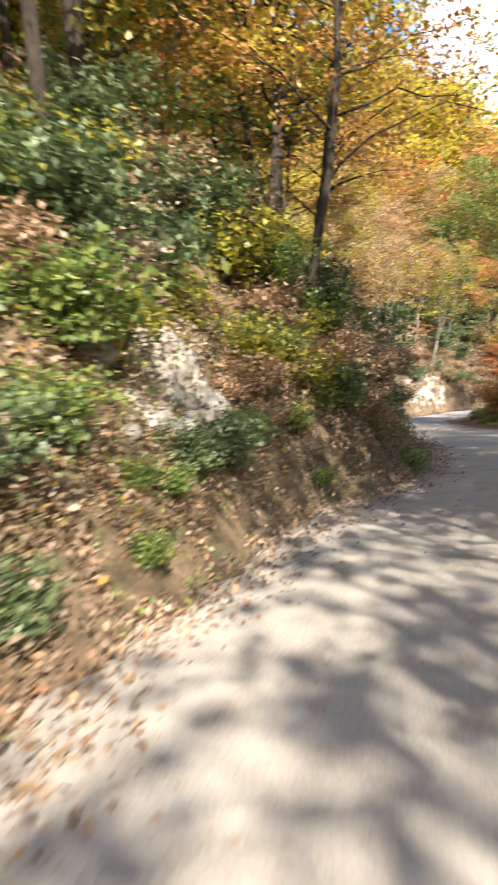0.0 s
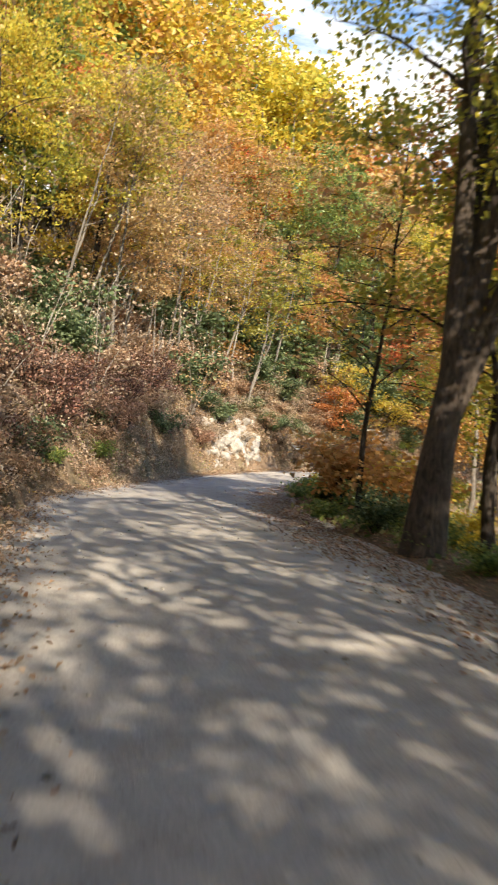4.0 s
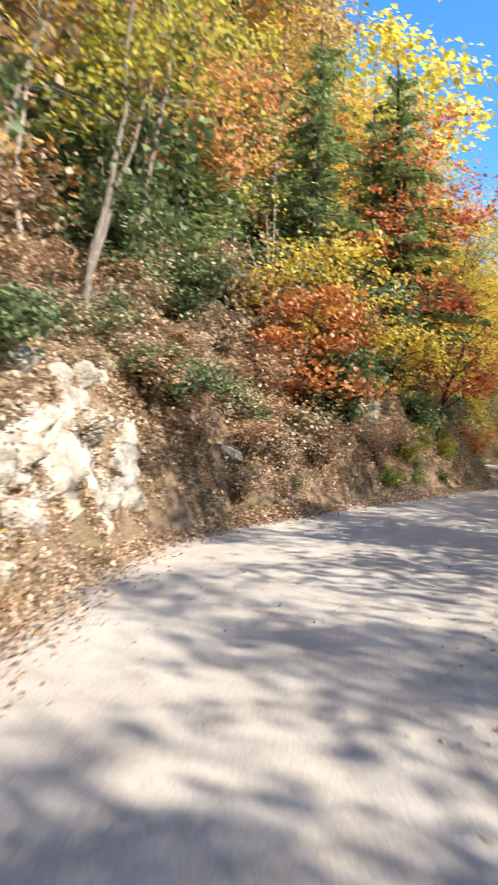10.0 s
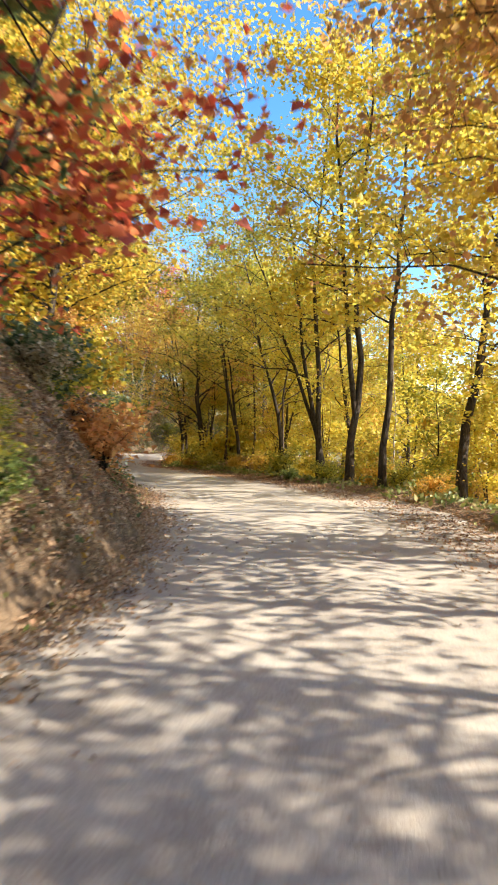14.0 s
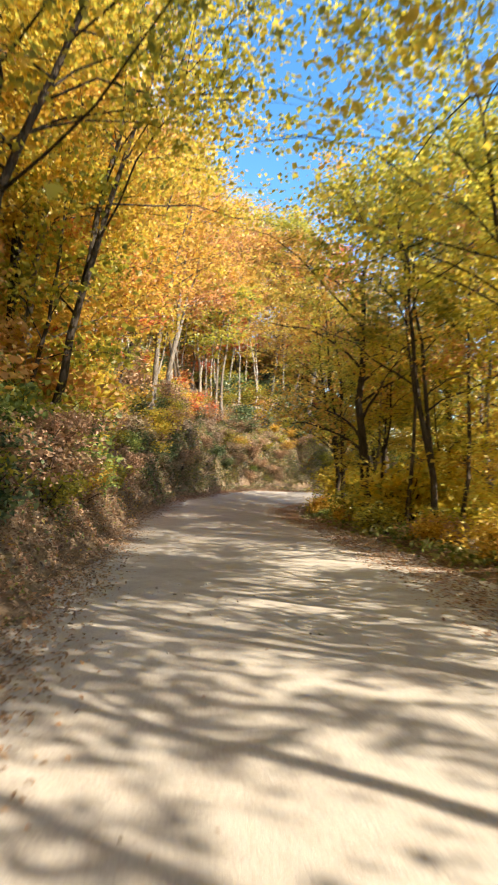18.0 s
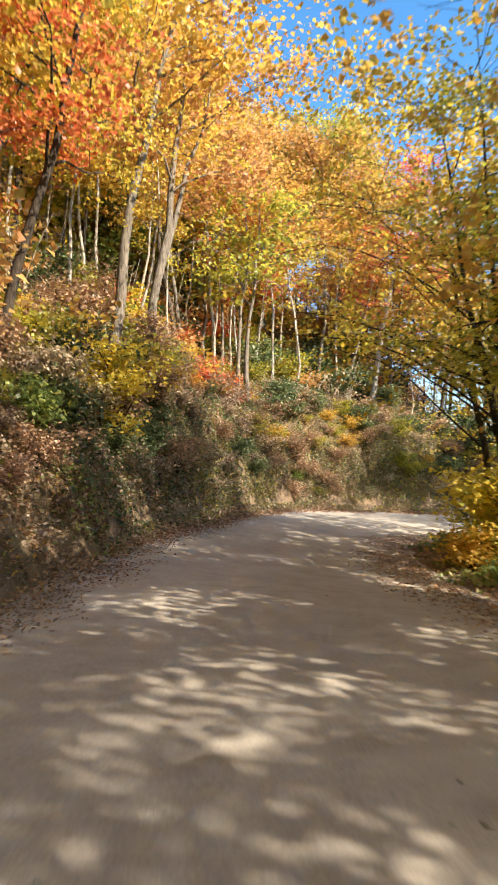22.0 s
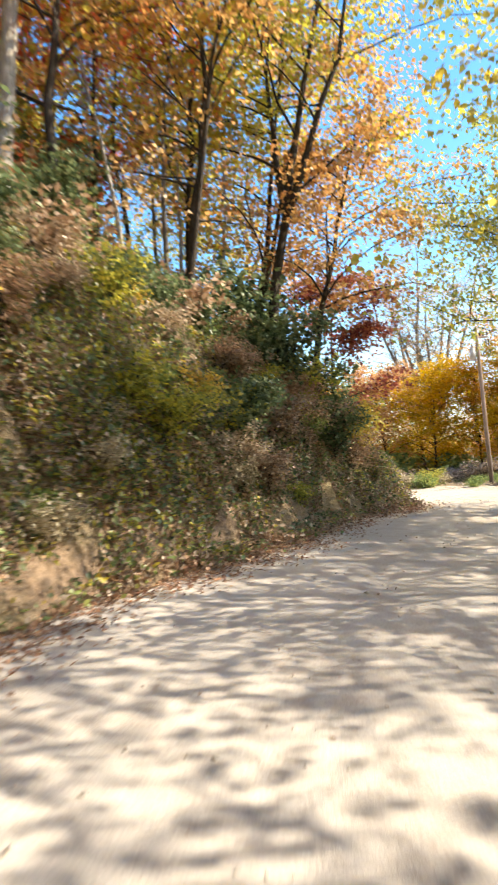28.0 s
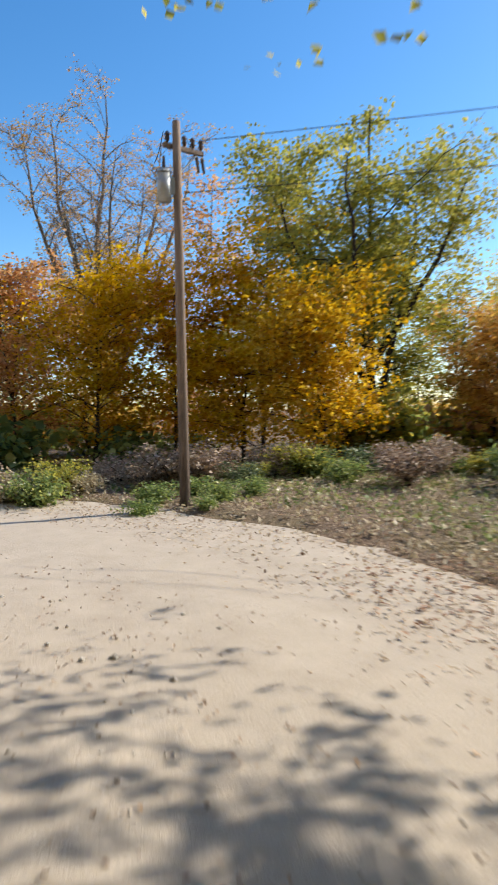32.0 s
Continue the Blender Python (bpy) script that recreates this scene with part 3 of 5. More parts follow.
B, Lf = BARK, LEAF
TREES = (
    ("yellow_a", 11, 17, 0.18, 0.24, 3.9, 1.0, "yellow", "dark", 0, "slender maple with yellow autumn leaves and dark bark"),
    ("yellow_b", 12, 14, 0.14, 0.16, 3.4, 0.9, "yellow", "dark", 1, "forked maple with yellow autumn leaves"),
    ("yellow_c", 13, 20, 0.22, 0.30, 4.4, 1.1, "yellow", "grey", 0, "tall grey-barked tree with yellow leaves"),
    ("gold_a", 14, 17, 0.18, 0.26, 4.1, 1.0, "gold", "dark", 0, "maple with golden orange autumn leaves"),
    ("gold_b", 15, 13, 0.13, 0.18, 3.2, 0.85, "gold", "grey", 1, "forked young maple with golden leaves"),
    ("orange_a", 16, 16, 0.17, 0.26, 3.8, 0.95, "orange", "grey", 0, "tree with burnt orange autumn leaves"),
    ("orange_b", 17, 11, 0.11, 0.22, 2.8, 0.75, "orange", "dark", 0, "small tree with orange autumn leaves"),
    ("red_a", 18, 14, 0.13, 0.32, 3.2, 0.75, "red", "grey", 0, "slender maple with red autumn leaves"),
    ("red_b", 19, 10, 0.09, 0.28, 2.5, 0.6, "red", "dark", 0, "small maple with red leaves"),
    ("olive_a", 20, 17, 0.19, 0.22, 4.1, 1.0, "olive", "dark", 0, "tree with leaves turning from green to yellow"),
    ("green_a", 21, 13, 0.14, 0.22, 3.4, 0.85, "green", "dark", 0, "broad tree with green leaves"),
    ("bare_a", 22, 15, 0.12, 0.42, 2.6, 0.14, "orange", "grey", 0, "nearly bare grey tree with a few orange leaves"),
    ("bare_b", 23, 11, 0.075, 0.42, 1.8, 0.08, "yellow", "pale", 0, "thin pale nearly bare sapling"),
    ("brown_a", 25, 15, 0.13, 0.26, 3.4, 0.8, "brown", "grey", 0, "tree with dull brown withered leaves"),
    ("pale_a", 24, 14, 0.11, 0.45, 2.7, 0.35, "gold", "pale", 0, "pale-barked tree with thin golden crown"))
for key, sd, h, r, cf, sp, n, lf, bk, fo, lab in TREES:
    kind(key, lab, "tree", tree_meshes(sd, h, r, cf, sp, int(9000 * n), 0.165, B[bk], Lf[lf], limbs=16, fork=fo, bend=0.12), h)
    if n > 0.5:      # a coarser one for the far rows
        kind("far_" + key, lab, "tree", tree_meshes(sd + 100, h, r, cf, sp, int(2300 * n), 0.38, B[bk], Lf[lf], limbs=10, fork=fo, cluster=0.6, bend=0.12), h)
for key, sd, h, r, cf, sp, n, lf, bk, lab in (
        ("pole_a", 61, 18, 0.13, 0.5, 3.4, 0.62, "gold", "brown", "straight slender forest tree with a high golden crown"),
        ("pole_b", 62, 17, 0.11, 0.5, 3.2, 0.62, "orange", "grey", "straight grey forest tree with a high orange crown"),
        ("pole_c", 63, 19, 0.14, 0.48, 3.6, 0.7, "yellow", "grey", "tall grey forest tree with a high yellow crown"),
        ("pole_d", 64, 16, 0.10, 0.5, 3.0, 0.6, "olive", "brown", "slender forest tree with a yellow-green crown"),
        ("pole_e", 65, 15, 0.09, 0.5, 3.0, 0.6, "red", "brown", "slender forest tree with a high red crown")):
    kind(key, lab, "tree", tree_meshes(sd, h, r, cf, sp, int(9000 * n), 0.19, B[bk], Lf[lf], limbs=16, bend=0.12), h)
kind("pine", "pale green pine with soft drooping needles", "tree", conifer_meshes(31, 9, 2.6, 5200, Lf["pine"]), 9)
kind("hemlock", "dark green hemlock in the woods", "tree", conifer_meshes(32, 8, 2.0, 3800, Lf["evergreen"]), 8)
for key, sd, h, sp, n, ls, lf, lab in (
        ("b_ever", 41, 2.4, 1.5, 1500, 0.2, "evergreen", "dark evergreen rhododendron shrub"),
        ("b_ever2", 42, 1.6, 1.3, 1100, 0.18, "evergreen", "low dark evergreen shrub on the bank"),
        ("b_rust", 43, 1.2, 1.2, 1100, 0.14, "rust", "bush of rust-brown dry leaves"),
        ("b_rust2", 44, 2.0, 1.3, 1300, 0.15, "rust", "tangled bush with reddish brown leaves"),
        ("b_yellow", 45, 2.2, 1.3, 1200, 0.2, "yellow", "bush with bright yellow leaves"),
        ("b_gold", 46, 1.4, 1.1, 900, 0.17, "gold", "low bush with golden leaves"),
        ("b_green", 47, 1.0, 1.0, 1000, 0.15, "green", "low green roadside weeds"),
        ("b_olive", 48, 1.5, 1.2, 1000, 0.16, "olive", "bush with yellow-green leaves"),
        ("b_red", 49, 1.6, 1.0, 900, 0.17, "red", "bush with red autumn leaves"),
        ("b_orange", 50, 2.0, 1.2, 1100, 0.2, "orange", "bush with orange autumn leaves"),
        ("b_straw", 51, 1.2, 1.0, 1300, 0.14, "straw", "dry pale roadside weeds"),
        ("b_tan", 52, 1.0, 1.1, 1000, 0.13, "tan", "pale tan withered brush"),
        ("b_dry", 53, 1.5, 1.2, 1100, 0.14, "dry", "tangle of brown withered leaves")):
    kind(key, lab, "bush", bush_meshes(sd, h, sp, int(n * 1.5), ls * 0.8, Lf[lf], 14), h)
    kind("far_" + key, lab, "bush", bush_meshes(sd + 100, h, sp, int(n * 0.55), ls * 1.1, Lf[lf], 5), h)

kind("whip", "thin pale leafless saplings on the bank", "bush", bush_meshes(71, 4.2, 1.9, 160, 0.12, Lf["tan"], 4, B["pale"], 0.85), 4.2)
kind("whip_grey", "thin grey leafless saplings on the bank", "bush", bush_meshes(72, 3.2, 1.5, 260, 0.12, Lf["brown"], 5, B["grey"], 0.8), 3.2)
kind("b_bramble", "tangled dark red-brown bramble thicket", "bush", bush_meshes(73, 1.5, 1.4, 1900, 0.085, Lf["bramble"], 34, B["brown"], 0.7), 1.5)
R = np.random.default_rng(7)
R2 = np.random.default_rng(17)


def put(key, x, y, scale=1.0, turn=None, z=None, tilt=(0, 0), label="", group=""):
    lab, nm, ms, _ = KINDS[key]
    return plant(nm, ms, float(x), float(y), z, float(R.uniform(0, 360)) if turn is None else turn, scale, label or lab, nm, group, tilt)


BULK = {"woods": [], "undergrowth": []}


def scatter(s0, s1, o0, o1, count, keys, lo=0.75, hi=1.25, group="", tilt=4, bulk=""):
    """count plants between two stations and two offsets counted out from the road's edge (left: o > 0); bulk: joined with the rest of the far growth."""
    for i in range(count):
        s = s0 + (s1 - s0) * (i + R.uniform()) / count
        u = o0 + (o1 - o0) * R.uniform() ** 1.25
        e = float(table(s, LEFT)) if u > 0 else -float(table(s, RIGHT))
        x, y = spot(s, e + u)
        key, sc, tl, tr = keys[int(R.integers(len(keys)))], float(R.uniform(lo, hi)), (float(R.normal() * tilt), float(R.normal() * tilt)), float(R.uniform(0, 360))
        if bulk:
            BULK[bulk].append((key, pose(x, y, land1(x, y) - 0.05, tl[0], tl[1], tr) @ Matrix.Scale(sc, 4)))
        else:
            put(key, x, y, sc, tr, tilt=tl, group=group)


def strew_plants(s0, s1, o0, o1, count, keys, lo, hi, group="", bulk="", tilt=3):
    """Like scatter, evenly spread over the offsets, for the later layers of growth."""
    for i in range(count):
        s = s0 + (s1 - s0) * (i + R2.uniform()) / count
        u = o0 + (o1 - o0) * float(R2.uniform())
        x, y = spot(s, (float(table(s, LEFT)) if u > 0 else -float(table(s, RIGHT))) + u)
        key, sc = keys[int(R2.integers(len(keys)))], float(R2.uniform(lo, hi))
        tl, tr = (float(R2.normal() * tilt), float(R2.normal() * tilt)), float(R2.uniform(0, 360))
        if bulk:
            BULK[bulk].append((key, pose(x, y, land1(x, y) - 0.05, tl[0], tl[1], tr) @ Matrix.Scale(sc, 4)))
        else:
            put(key, x, y, sc, tr, tilt=tl, group=group)


def joined(name, label, category, items):
    """All the far plants of a kind as one piece of stuff."""
    mats, V, T, MI, base, cache = [], [], [], [], 0, {}
    for key, m in items:
        mm = np.array(m)
        for me in KINDS[key][2]:
            if me is None:
                continue
            if me.name not in cache:
                co = np.empty(len(me.vertices) * 3, np.float32)
                me.vertices.foreach_get("co", co)
                me.calc_loop_triangles()
                tr = np.empty(len(me.loop_triangles) * 3, np.int32)
                me.loop_triangles.foreach_get("vertices", tr)
                cache[me.name] = (co.reshape(-1, 3), tr.reshape(-1, 3))
            co, tr = cache[me.name]
            mat = me.materials[0]
            if mat not in mats:
                mats.append(mat)
            V.append(co @ mm[:3, :3].T + mm[:3, 3])
            T.append(tr + base)
            MI.append(np.full(len(tr), mats.index(mat), np.int32))
            base += len(co)
    me = mesh_from(name, np.concatenate(V), np.concatenate(T), None)
    for mat in mats:
        me.materials.append(mat)
    me.polygons.foreach_set("material_index", np.concatenate(MI))
    return tagged(new(name, me), label, category, kind="stuff")


# woods on the hillside to the left of the way
HG = "woods on the hillside"
F = lambda *k: ["far_" + q for q in k]
scatter(-14, 24, 3.2, 10, 13, ["yellow_c", "gold_a", "bare_a", "yellow_a", "orange_a", "bare_b", "green_a", "olive_a"], group=HG)
scatter(-14, 24, 9, 30, 20, F("yellow_c", "gold_a", "green_a", "orange_a", "olive_a", "olive_a"), bulk="woods")
scatter(22, 58, 3.0, 9, 26, ["bare_a", "bare_b", "bare_a", "bare_a", "brown_a", "bare_b", "yellow_b", "hemlock", "olive_a"], 0.6, 1.0, group=HG)
scatter(22, 60, 8, 16, 24, ["far_olive_a", "far_brown_a", "far_green_a", "far_yellow_a", "hemlock", "bare_a", "far_green_a"], bulk="woods")
scatter(22, 60, 8, 16, 16, ["bare_a", "pale_a", "bare_b"], group=HG)
scatter(22, 62, 15, 38, 50, F("brown_a", "orange_a", "olive_a", "yellow_c", "yellow_c", "olive_a", "green_a", "green_a", "gold_a"), 1.0, 1.4, bulk="woods")
scatter(56, 66, 3.0, 9, 9, ["brown_a", "bare_b", "hemlock", "bare_b", "olive_a", "bare_a", "orange_b"], 0.6, 0.95, group=HG)
scatter(58, 84, 8, 16, 18, ["orange_a", "brown_a", "green_a", "brown_a", "hemlock", "green_a"], bulk="woods")
scatter(56, 86, 15, 38, 38, F("orange_a", "red_a", "yellow_c", "gold_a", "olive_a", "yellow_a", "green_a"), 0.9, 1.3, bulk="woods")
scatter(80, 122, 2.2, 8, 30, ["gold_b", "yellow_b", "orange_b", "red_b", "gold_a", "yellow_a", "olive_a"], 0.65, 1.1, group=HG)
scatter(80, 126, 8, 16, 26, F("yellow_a", "gold_a", "orange_a", "yellow_c", "gold_b", "red_a"), bulk="woods")
scatter(80, 128, 15, 36, 36, F("yellow_a", "gold_a", "orange_a", "yellow_c", "gold_b", "red_a"), 0.9, 1.3, bulk="woods")
scatter(121, 146, 3.2, 9, 24, ["bare_b", "pale_a", "bare_b", "bare_a", "pole_d", "pale_a", "bare_b", "pole_a"], 0.7, 1.1, group=HG)
scatter(122, 150, 8, 16, 18, ["pole_b", "far_brown_a", "pole_a", "pole_c", "pole_e", "pole_d"], 0.75, 1.05, bulk="woods")
scatter(122, 146, 15, 34, 24, ["pole_b", "far_brown_a", "pole_a", "far_yellow_a", "pole_c"], 0.9, 1.2, bulk="woods")
scatter(146, 156, 2.6, 8, 8, ["red_b", "bare_b", "bare_b", "red_b", "bare_b", "bare_a"], 0.7, 1.0, group=HG)
# woods below the road to the right
VG = "woods below the road"
scatter(4, 42, -3, -11, 14, ["bare_a", "olive_a", "bare_a", "bare_b", "orange_b", "olive_a", "bare_b", "bare_a"], 0.7, 1.0, group=VG)
scatter(-10, 58, -12, -36, 30, F("orange_a", "green_a", "olive_a", "yellow_a", "orange_b", "olive_a", "red_a"), 0.6, 0.9, bulk="woods")
scatter(78, 118, -2.0, -8, 13, ["yellow_a", "yellow_b", "bare_a", "gold_b", "olive_a", "yellow_b", "bare_b", "bare_a"], 0.6, 0.95, group=VG)
scatter(66, 122, -10, -34, 26, F("yellow_b", "gold_b", "olive_a", "yellow_b", "yellow_a"), 0.5, 0.8, bulk="woods")
scatter(76, 118, -3.0, -16, 24, F("yellow_b", "gold_b", "yellow_b", "olive_a"), 0.25, 0.45, bulk="woods")
scatter(102, 130, -1.5, -8, 9, ["yellow_b", "olive_a", "gold_b", "yellow_a", "green_a"], 0.6, 0.9, group=VG)
scatter(120, 146, -9, -24, 5, F("olive_a", "yellow_c", "gold_a", "yellow_a"), 0.8, 1.0, bulk="woods")
# bushes
BG = "bushes on the bank"
scatter(-4, 24, 1.0, 5, 34, ["b_green", "b_rust", "b_green", "b_ever2", "b_olive", "b_ever2", "b_dry"], 0.5, 1.0, group=BG)
scatter(0, 26, 1.0, 6, 50, ["b_green", "b_ever2", "b_green", "b_dry", "b_olive"], 0.5, 1.0, bulk="undergrowth")
scatter(24, 57, 0.5, 3.0, 36, ["b_rust", "b_tan", "b_dry", "b_rust2", "b_dry", "b_tan", "b_ever2"], 0.5, 1.0, group=BG)
scatter(0, 60, 4.0, 14, 90, F("b_rust", "b_tan", "b_dry", "b_ever2", "b_straw", "b_ever", "b_green"), 0.6, 1.1, bulk="undergrowth")
scatter(55, 84, 0.4, 4, 34, ["b_tan", "b_ever2", "b_rust", "b_ever", "b_dry", "b_straw", "b_orange"], 0.45, 0.9, group=BG)
scatter(55, 84, 3.5, 14, 60, F("b_ever", "b_ever2", "b_rust2", "b_ever", "b_olive", "b_orange"), 0.7, 1.2, bulk="undergrowth")
scatter(84, 128, 0.8, 3.8, 50, ["b_green", "b_olive", "b_rust", "b_gold", "b_rust2", "b_ever2", "b_green", "b_straw"], 0.5, 1.0, group=BG)
scatter(84, 132, 3, 14, 80, F("b_rust", "b_rust2", "b_gold", "b_olive", "b_ever2", "b_rust", "b_red"), 0.6, 1.1, bulk="undergrowth")
scatter(122, 156, 0.35, 3.2, 60, ["b_ever2", "b_rust", "b_green", "b_dry", "b_ever2", "b_rust2", "b_olive", "b_gold", "b_tan"], 0.45, 0.85, group=BG)
scatter(122, 155, 0.3, 5.0, 110, ["b_tan", "b_dry", "b_olive", "b_rust", "b_ever2", "b_gold", "b_dry", "b_rust2"], 0.4, 0.85, bulk="undergrowth")
scatter(128, 155, 4, 13, 60, F("b_ever", "b_rust", "b_ever2", "b_rust", "b_orange", "b_dry", "b_gold"), 0.4, 0.8, bulk="undergrowth")
RG = "weeds along the road edge"
scatter(10, 46, -0.2, -2.5, 30, ["b_green", "b_green", "b_green", "b_green", "b_ever2"], 0.4, 0.7, group=RG)
scatter(46, 74, -0.4, -4.0, 14, F("b_green", "b_olive", "b_rust", "b_straw"), 0.45, 0.9, bulk="undergrowth")
scatter(74, 130, -0.5, -3.0, 26, ["b_green", "b_olive", "b_yellow", "b_gold", "b_green", "b_green"], 0.45, 0.85, group=RG)
scatter(10, 130, -2, -12, 90, F("b_green", "b_olive", "b_yellow", "b_gold", "b_rust"), 0.5, 1.0, bulk="undergrowth")

# trees behind the start and right of it, added unseen to shade the road
scatter(-34, 6, -2.5, -16, 24, F("olive_a", "yellow_c", "orange_a", "gold_a"), 0.8, 1.1, bulk="woods")
scatter(96, 130, 0.6, 4.4, 110, F("b_rust", "b_green", "b_dry", "b_ever2", "b_rust2", "b_olive", "b_gold"), 0.35, 0.75, bulk="undergrowth")
scatter(120, 150, 2, 12, 90, F("b_rust", "b_rust2", "b_ever2", "b_gold", "b_rust", "b_olive", "b_red"), 0.6, 1.2, bulk="undergrowth")
scatter(120, 140, 14, 40, 26, F("orange_a", "gold_a", "yellow_a", "yellow_c", "olive_a"), 0.8, 1.1, bulk="woods")
scatter(0, 26, 0.8, 4, 30, F("b_rust", "b_straw", "b_rust2", "b_olive", "b_green"), 0.35, 0.7, bulk="undergrowth")
scatter(26, 62, 0.3, 4, 60, F("b_tan", "b_straw", "b_dry", "b_tan", "b_dry"), 0.35, 0.7, bulk="undergrowth")
scatter(28, 68, 4.5, 11, 46, F("b_ever", "b_dry", "b_rust2", "b_ever", "b_rust2", "b_dry"), 0.8, 1.4, bulk="undergrowth")
scatter(40, 66, 2.2, 5, 22, ["b_dry", "b_ever", "b_rust2", "b_tan", "b_dry"], 0.8, 1.3, bulk="undergrowth")
scatter(116, 140, 9, 44, 50, ["far_brown_a", "pole_a", "pole_c", "pole_d", "far_olive_a", "pole_b", "far_green_a"], 0.7, 1.05, bulk="woods")
scatter(120, 152, 5, 22, 60, F("b_orange", "b_yellow", "b_dry", "b_olive", "b_rust2", "b_red"), 0.9, 1.5, bulk="undergrowth")
scatter(70, 86, 12, 40, 16, F("orange_a", "olive_a", "yellow_c"), 1.0, 1.3, bulk="woods")
# mostly out of view; added on the bend's sun side to shade the road
for x, y, k in ((35.0, 52.6, "gold_a"), (39.0, 55.4, "yellow_b"), (30.0, 46.5, "olive_a"), (24.5, 47.0, "orange_b"), (42.0, 58.5, "yellow_b")):
    put(k, x, y, 1.0, group=VG)
# further trees right of the first stretch, added to deepen its shade
scatter(-8, 24, -5, -15, 10, ["olive_a", "green_a", "olive_a", "orange_a"], 0.85, 1.1, bulk="woods")
scatter(18, 52, 26, 58, 34, F("green_a", "olive_a", "brown_a", "orange_a"), 0.8, 1.1, bulk="woods")
# upright trunks behind the banks, saplings and brambles on them
strew_plants(24, 66, 5, 14, 24, ["pole_b", "pole_d", "pole_a", "bare_b", "pole_e"], 0.7, 1.0, bulk="woods")
strew_plants(36, 62, 22, 44, 18, F("olive_a", "brown_a", "yellow_c", "green_a"), 1.0, 1.4, bulk="woods")
strew_plants(110, 148, 4, 9, 16, ["pole_a", "pole_b", "pole_c", "pole_d", "pole_e"], 0.75, 1.1, HG)
strew_plants(108, 150, 8, 22, 34, ["pole_a", "pole_b", "pole_c", "pole_d", "pole_a", "pole_e"], 0.75, 1.15, bulk="woods")
strew_plants(84, 112, 3, 14, 16, ["pole_a", "pole_c", "pole_d", "pole_b"], 0.75, 1.05, bulk="woods")
strew_plants(98, 118, -1.6, -8, 4, ["pole_c", "pole_d"], 0.7, 0.9, VG)
strew_plants(26, 66, 1.2, 8, 46, ["whip", "whip_grey", "whip"], 0.7, 1.3, bulk="undergrowth", tilt=9)
strew_plants(118, 152, 2, 9, 26, ["whip", "whip_grey"], 0.7, 1.2, bulk="undergrowth", tilt=9)
strew_plants(30, 52, 0.6, 3.6, 26, ["b_bramble", "b_bramble", "b_rust2"], 0.7, 1.15, BG)
strew_plants(-4, 24, 0.8, 4.5, 22, ["b_rust", "b_dry", "whip_grey", "b_bramble"], 0.5, 0.9, bulk="undergrowth")
strew_plants(110, 146, -1.6, -9, 34, ["b_olive", "b_green", "b_yellow", "b_green"], 0.9, 1.4, bulk="undergrowth")
strew_plants(114, 138, 12, 40, 32, F("gold_a", "orange_a", "yellow_c", "olive_a", "brown_a"), 1.1, 1.45, bulk="woods")
strew_plants(86, 118, 8, 30, 26, F("yellow_c", "orange_a", "gold_a", "yellow_a"), 1.1, 1.4, bulk="woods")
strew_plants(16, 54, 30, 60, 24, F("olive_a", "yellow_c", "green_a", "orange_a"), 1.0, 1.4, bulk="woods")
strew_plants(116, 144, 15, 32, 44, F("b_orange", "b_olive", "b_yellow", "b_dry", "b_rust2"), 1.8, 2.8, bulk="undergrowth")
strew_plants(57, 67, 0.15, 2.4, 46, ["b_tan", "b_rust", "b_dry", "b_straw", "b_rust2"], 0.35, 0.7, bulk="undergrowth")
strew_plants(12, 46, -1.4, -15, 60, ["b_green", "b_olive", "b_yellow", "b_green", "b_orange"], 0.6, 1.3, bulk="undergrowth")
for x, y, k in ((18.5, 37.0, "olive_a"), (22.5, 44.5, "orange_a")):
    put(k, x, y, 0.85, 25.0 * x, group=VG)
strew_plants(84, 116, 1.4, 5.0, 22, ["far_orange_b", "far_gold_b", "far_olive_a", "far_yellow_b", "far_green_a"], 0.28, 0.5, bulk="woods")
strew_plants(84, 116, 1.2, 4.5, 30, ["b_yellow", "b_orange", "b_olive", "b_gold", "b_green"], 0.9, 1.6, bulk="undergrowth")
strew_plants(26, 52, 12, 30, 16, F("olive_a", "green_a", "yellow_c", "gold_a"), 1.2, 1.5, bulk="woods")
strew_plants(2, 16, 0.05, 0.9, 26, ["b_green", "b_ever2", "b_green", "b_rust"], 0.3, 0.6, bulk="undergrowth")
strew_plants(66, 75, 0.1, 1.0, 18, ["b_green", "b_olive", "b_green"], 0.3, 0.55, bulk="undergrowth")
strew_plants(118, 150, 9, 22, 40, F("b_orange", "b_olive", "b_yellow", "b_dry", "b_rust2"), 1.2, 2.2, bulk="undergrowth")
strew_plants(122, 148, 6, 13, 26, ["b_ever2", "b_green", "b_olive", "b_ever2", "b_rust2"], 0.9, 1.5, bulk="undergrowth")
strew_plants(136, 150, 7, 18, 26, ["far_orange_b", "far_olive_a", "far_yellow_b", "far_gold_b", "far_green_a"], 0.4, 0.7, bulk="woods")
strew_plants(124, 138, 10, 20, 16, ["far_orange_b", "far_gold_b", "far_olive_a"], 0.4, 0.6, bulk="woods")
strew_plants(139, 150, 4, 9, 14, ["b_ever2", "b_green", "b_ever2", "b_olive"], 1.3, 2.0, bulk="undergrowth")
strew_plants(134, 152, 0.15, 1.3, 34, ["b_dry", "b_green", "b_rust2", "b_straw", "b_olive"], 0.35, 0.6, bulk="undergrowth")
strew_plants(28, 45, 0.15, 1.4, 34, ["b_rust", "b_dry", "b_green", "b_rust2", "b_straw"], 0.35, 0.6, bulk="undergrowth")
# ---- single trees that stand out ----


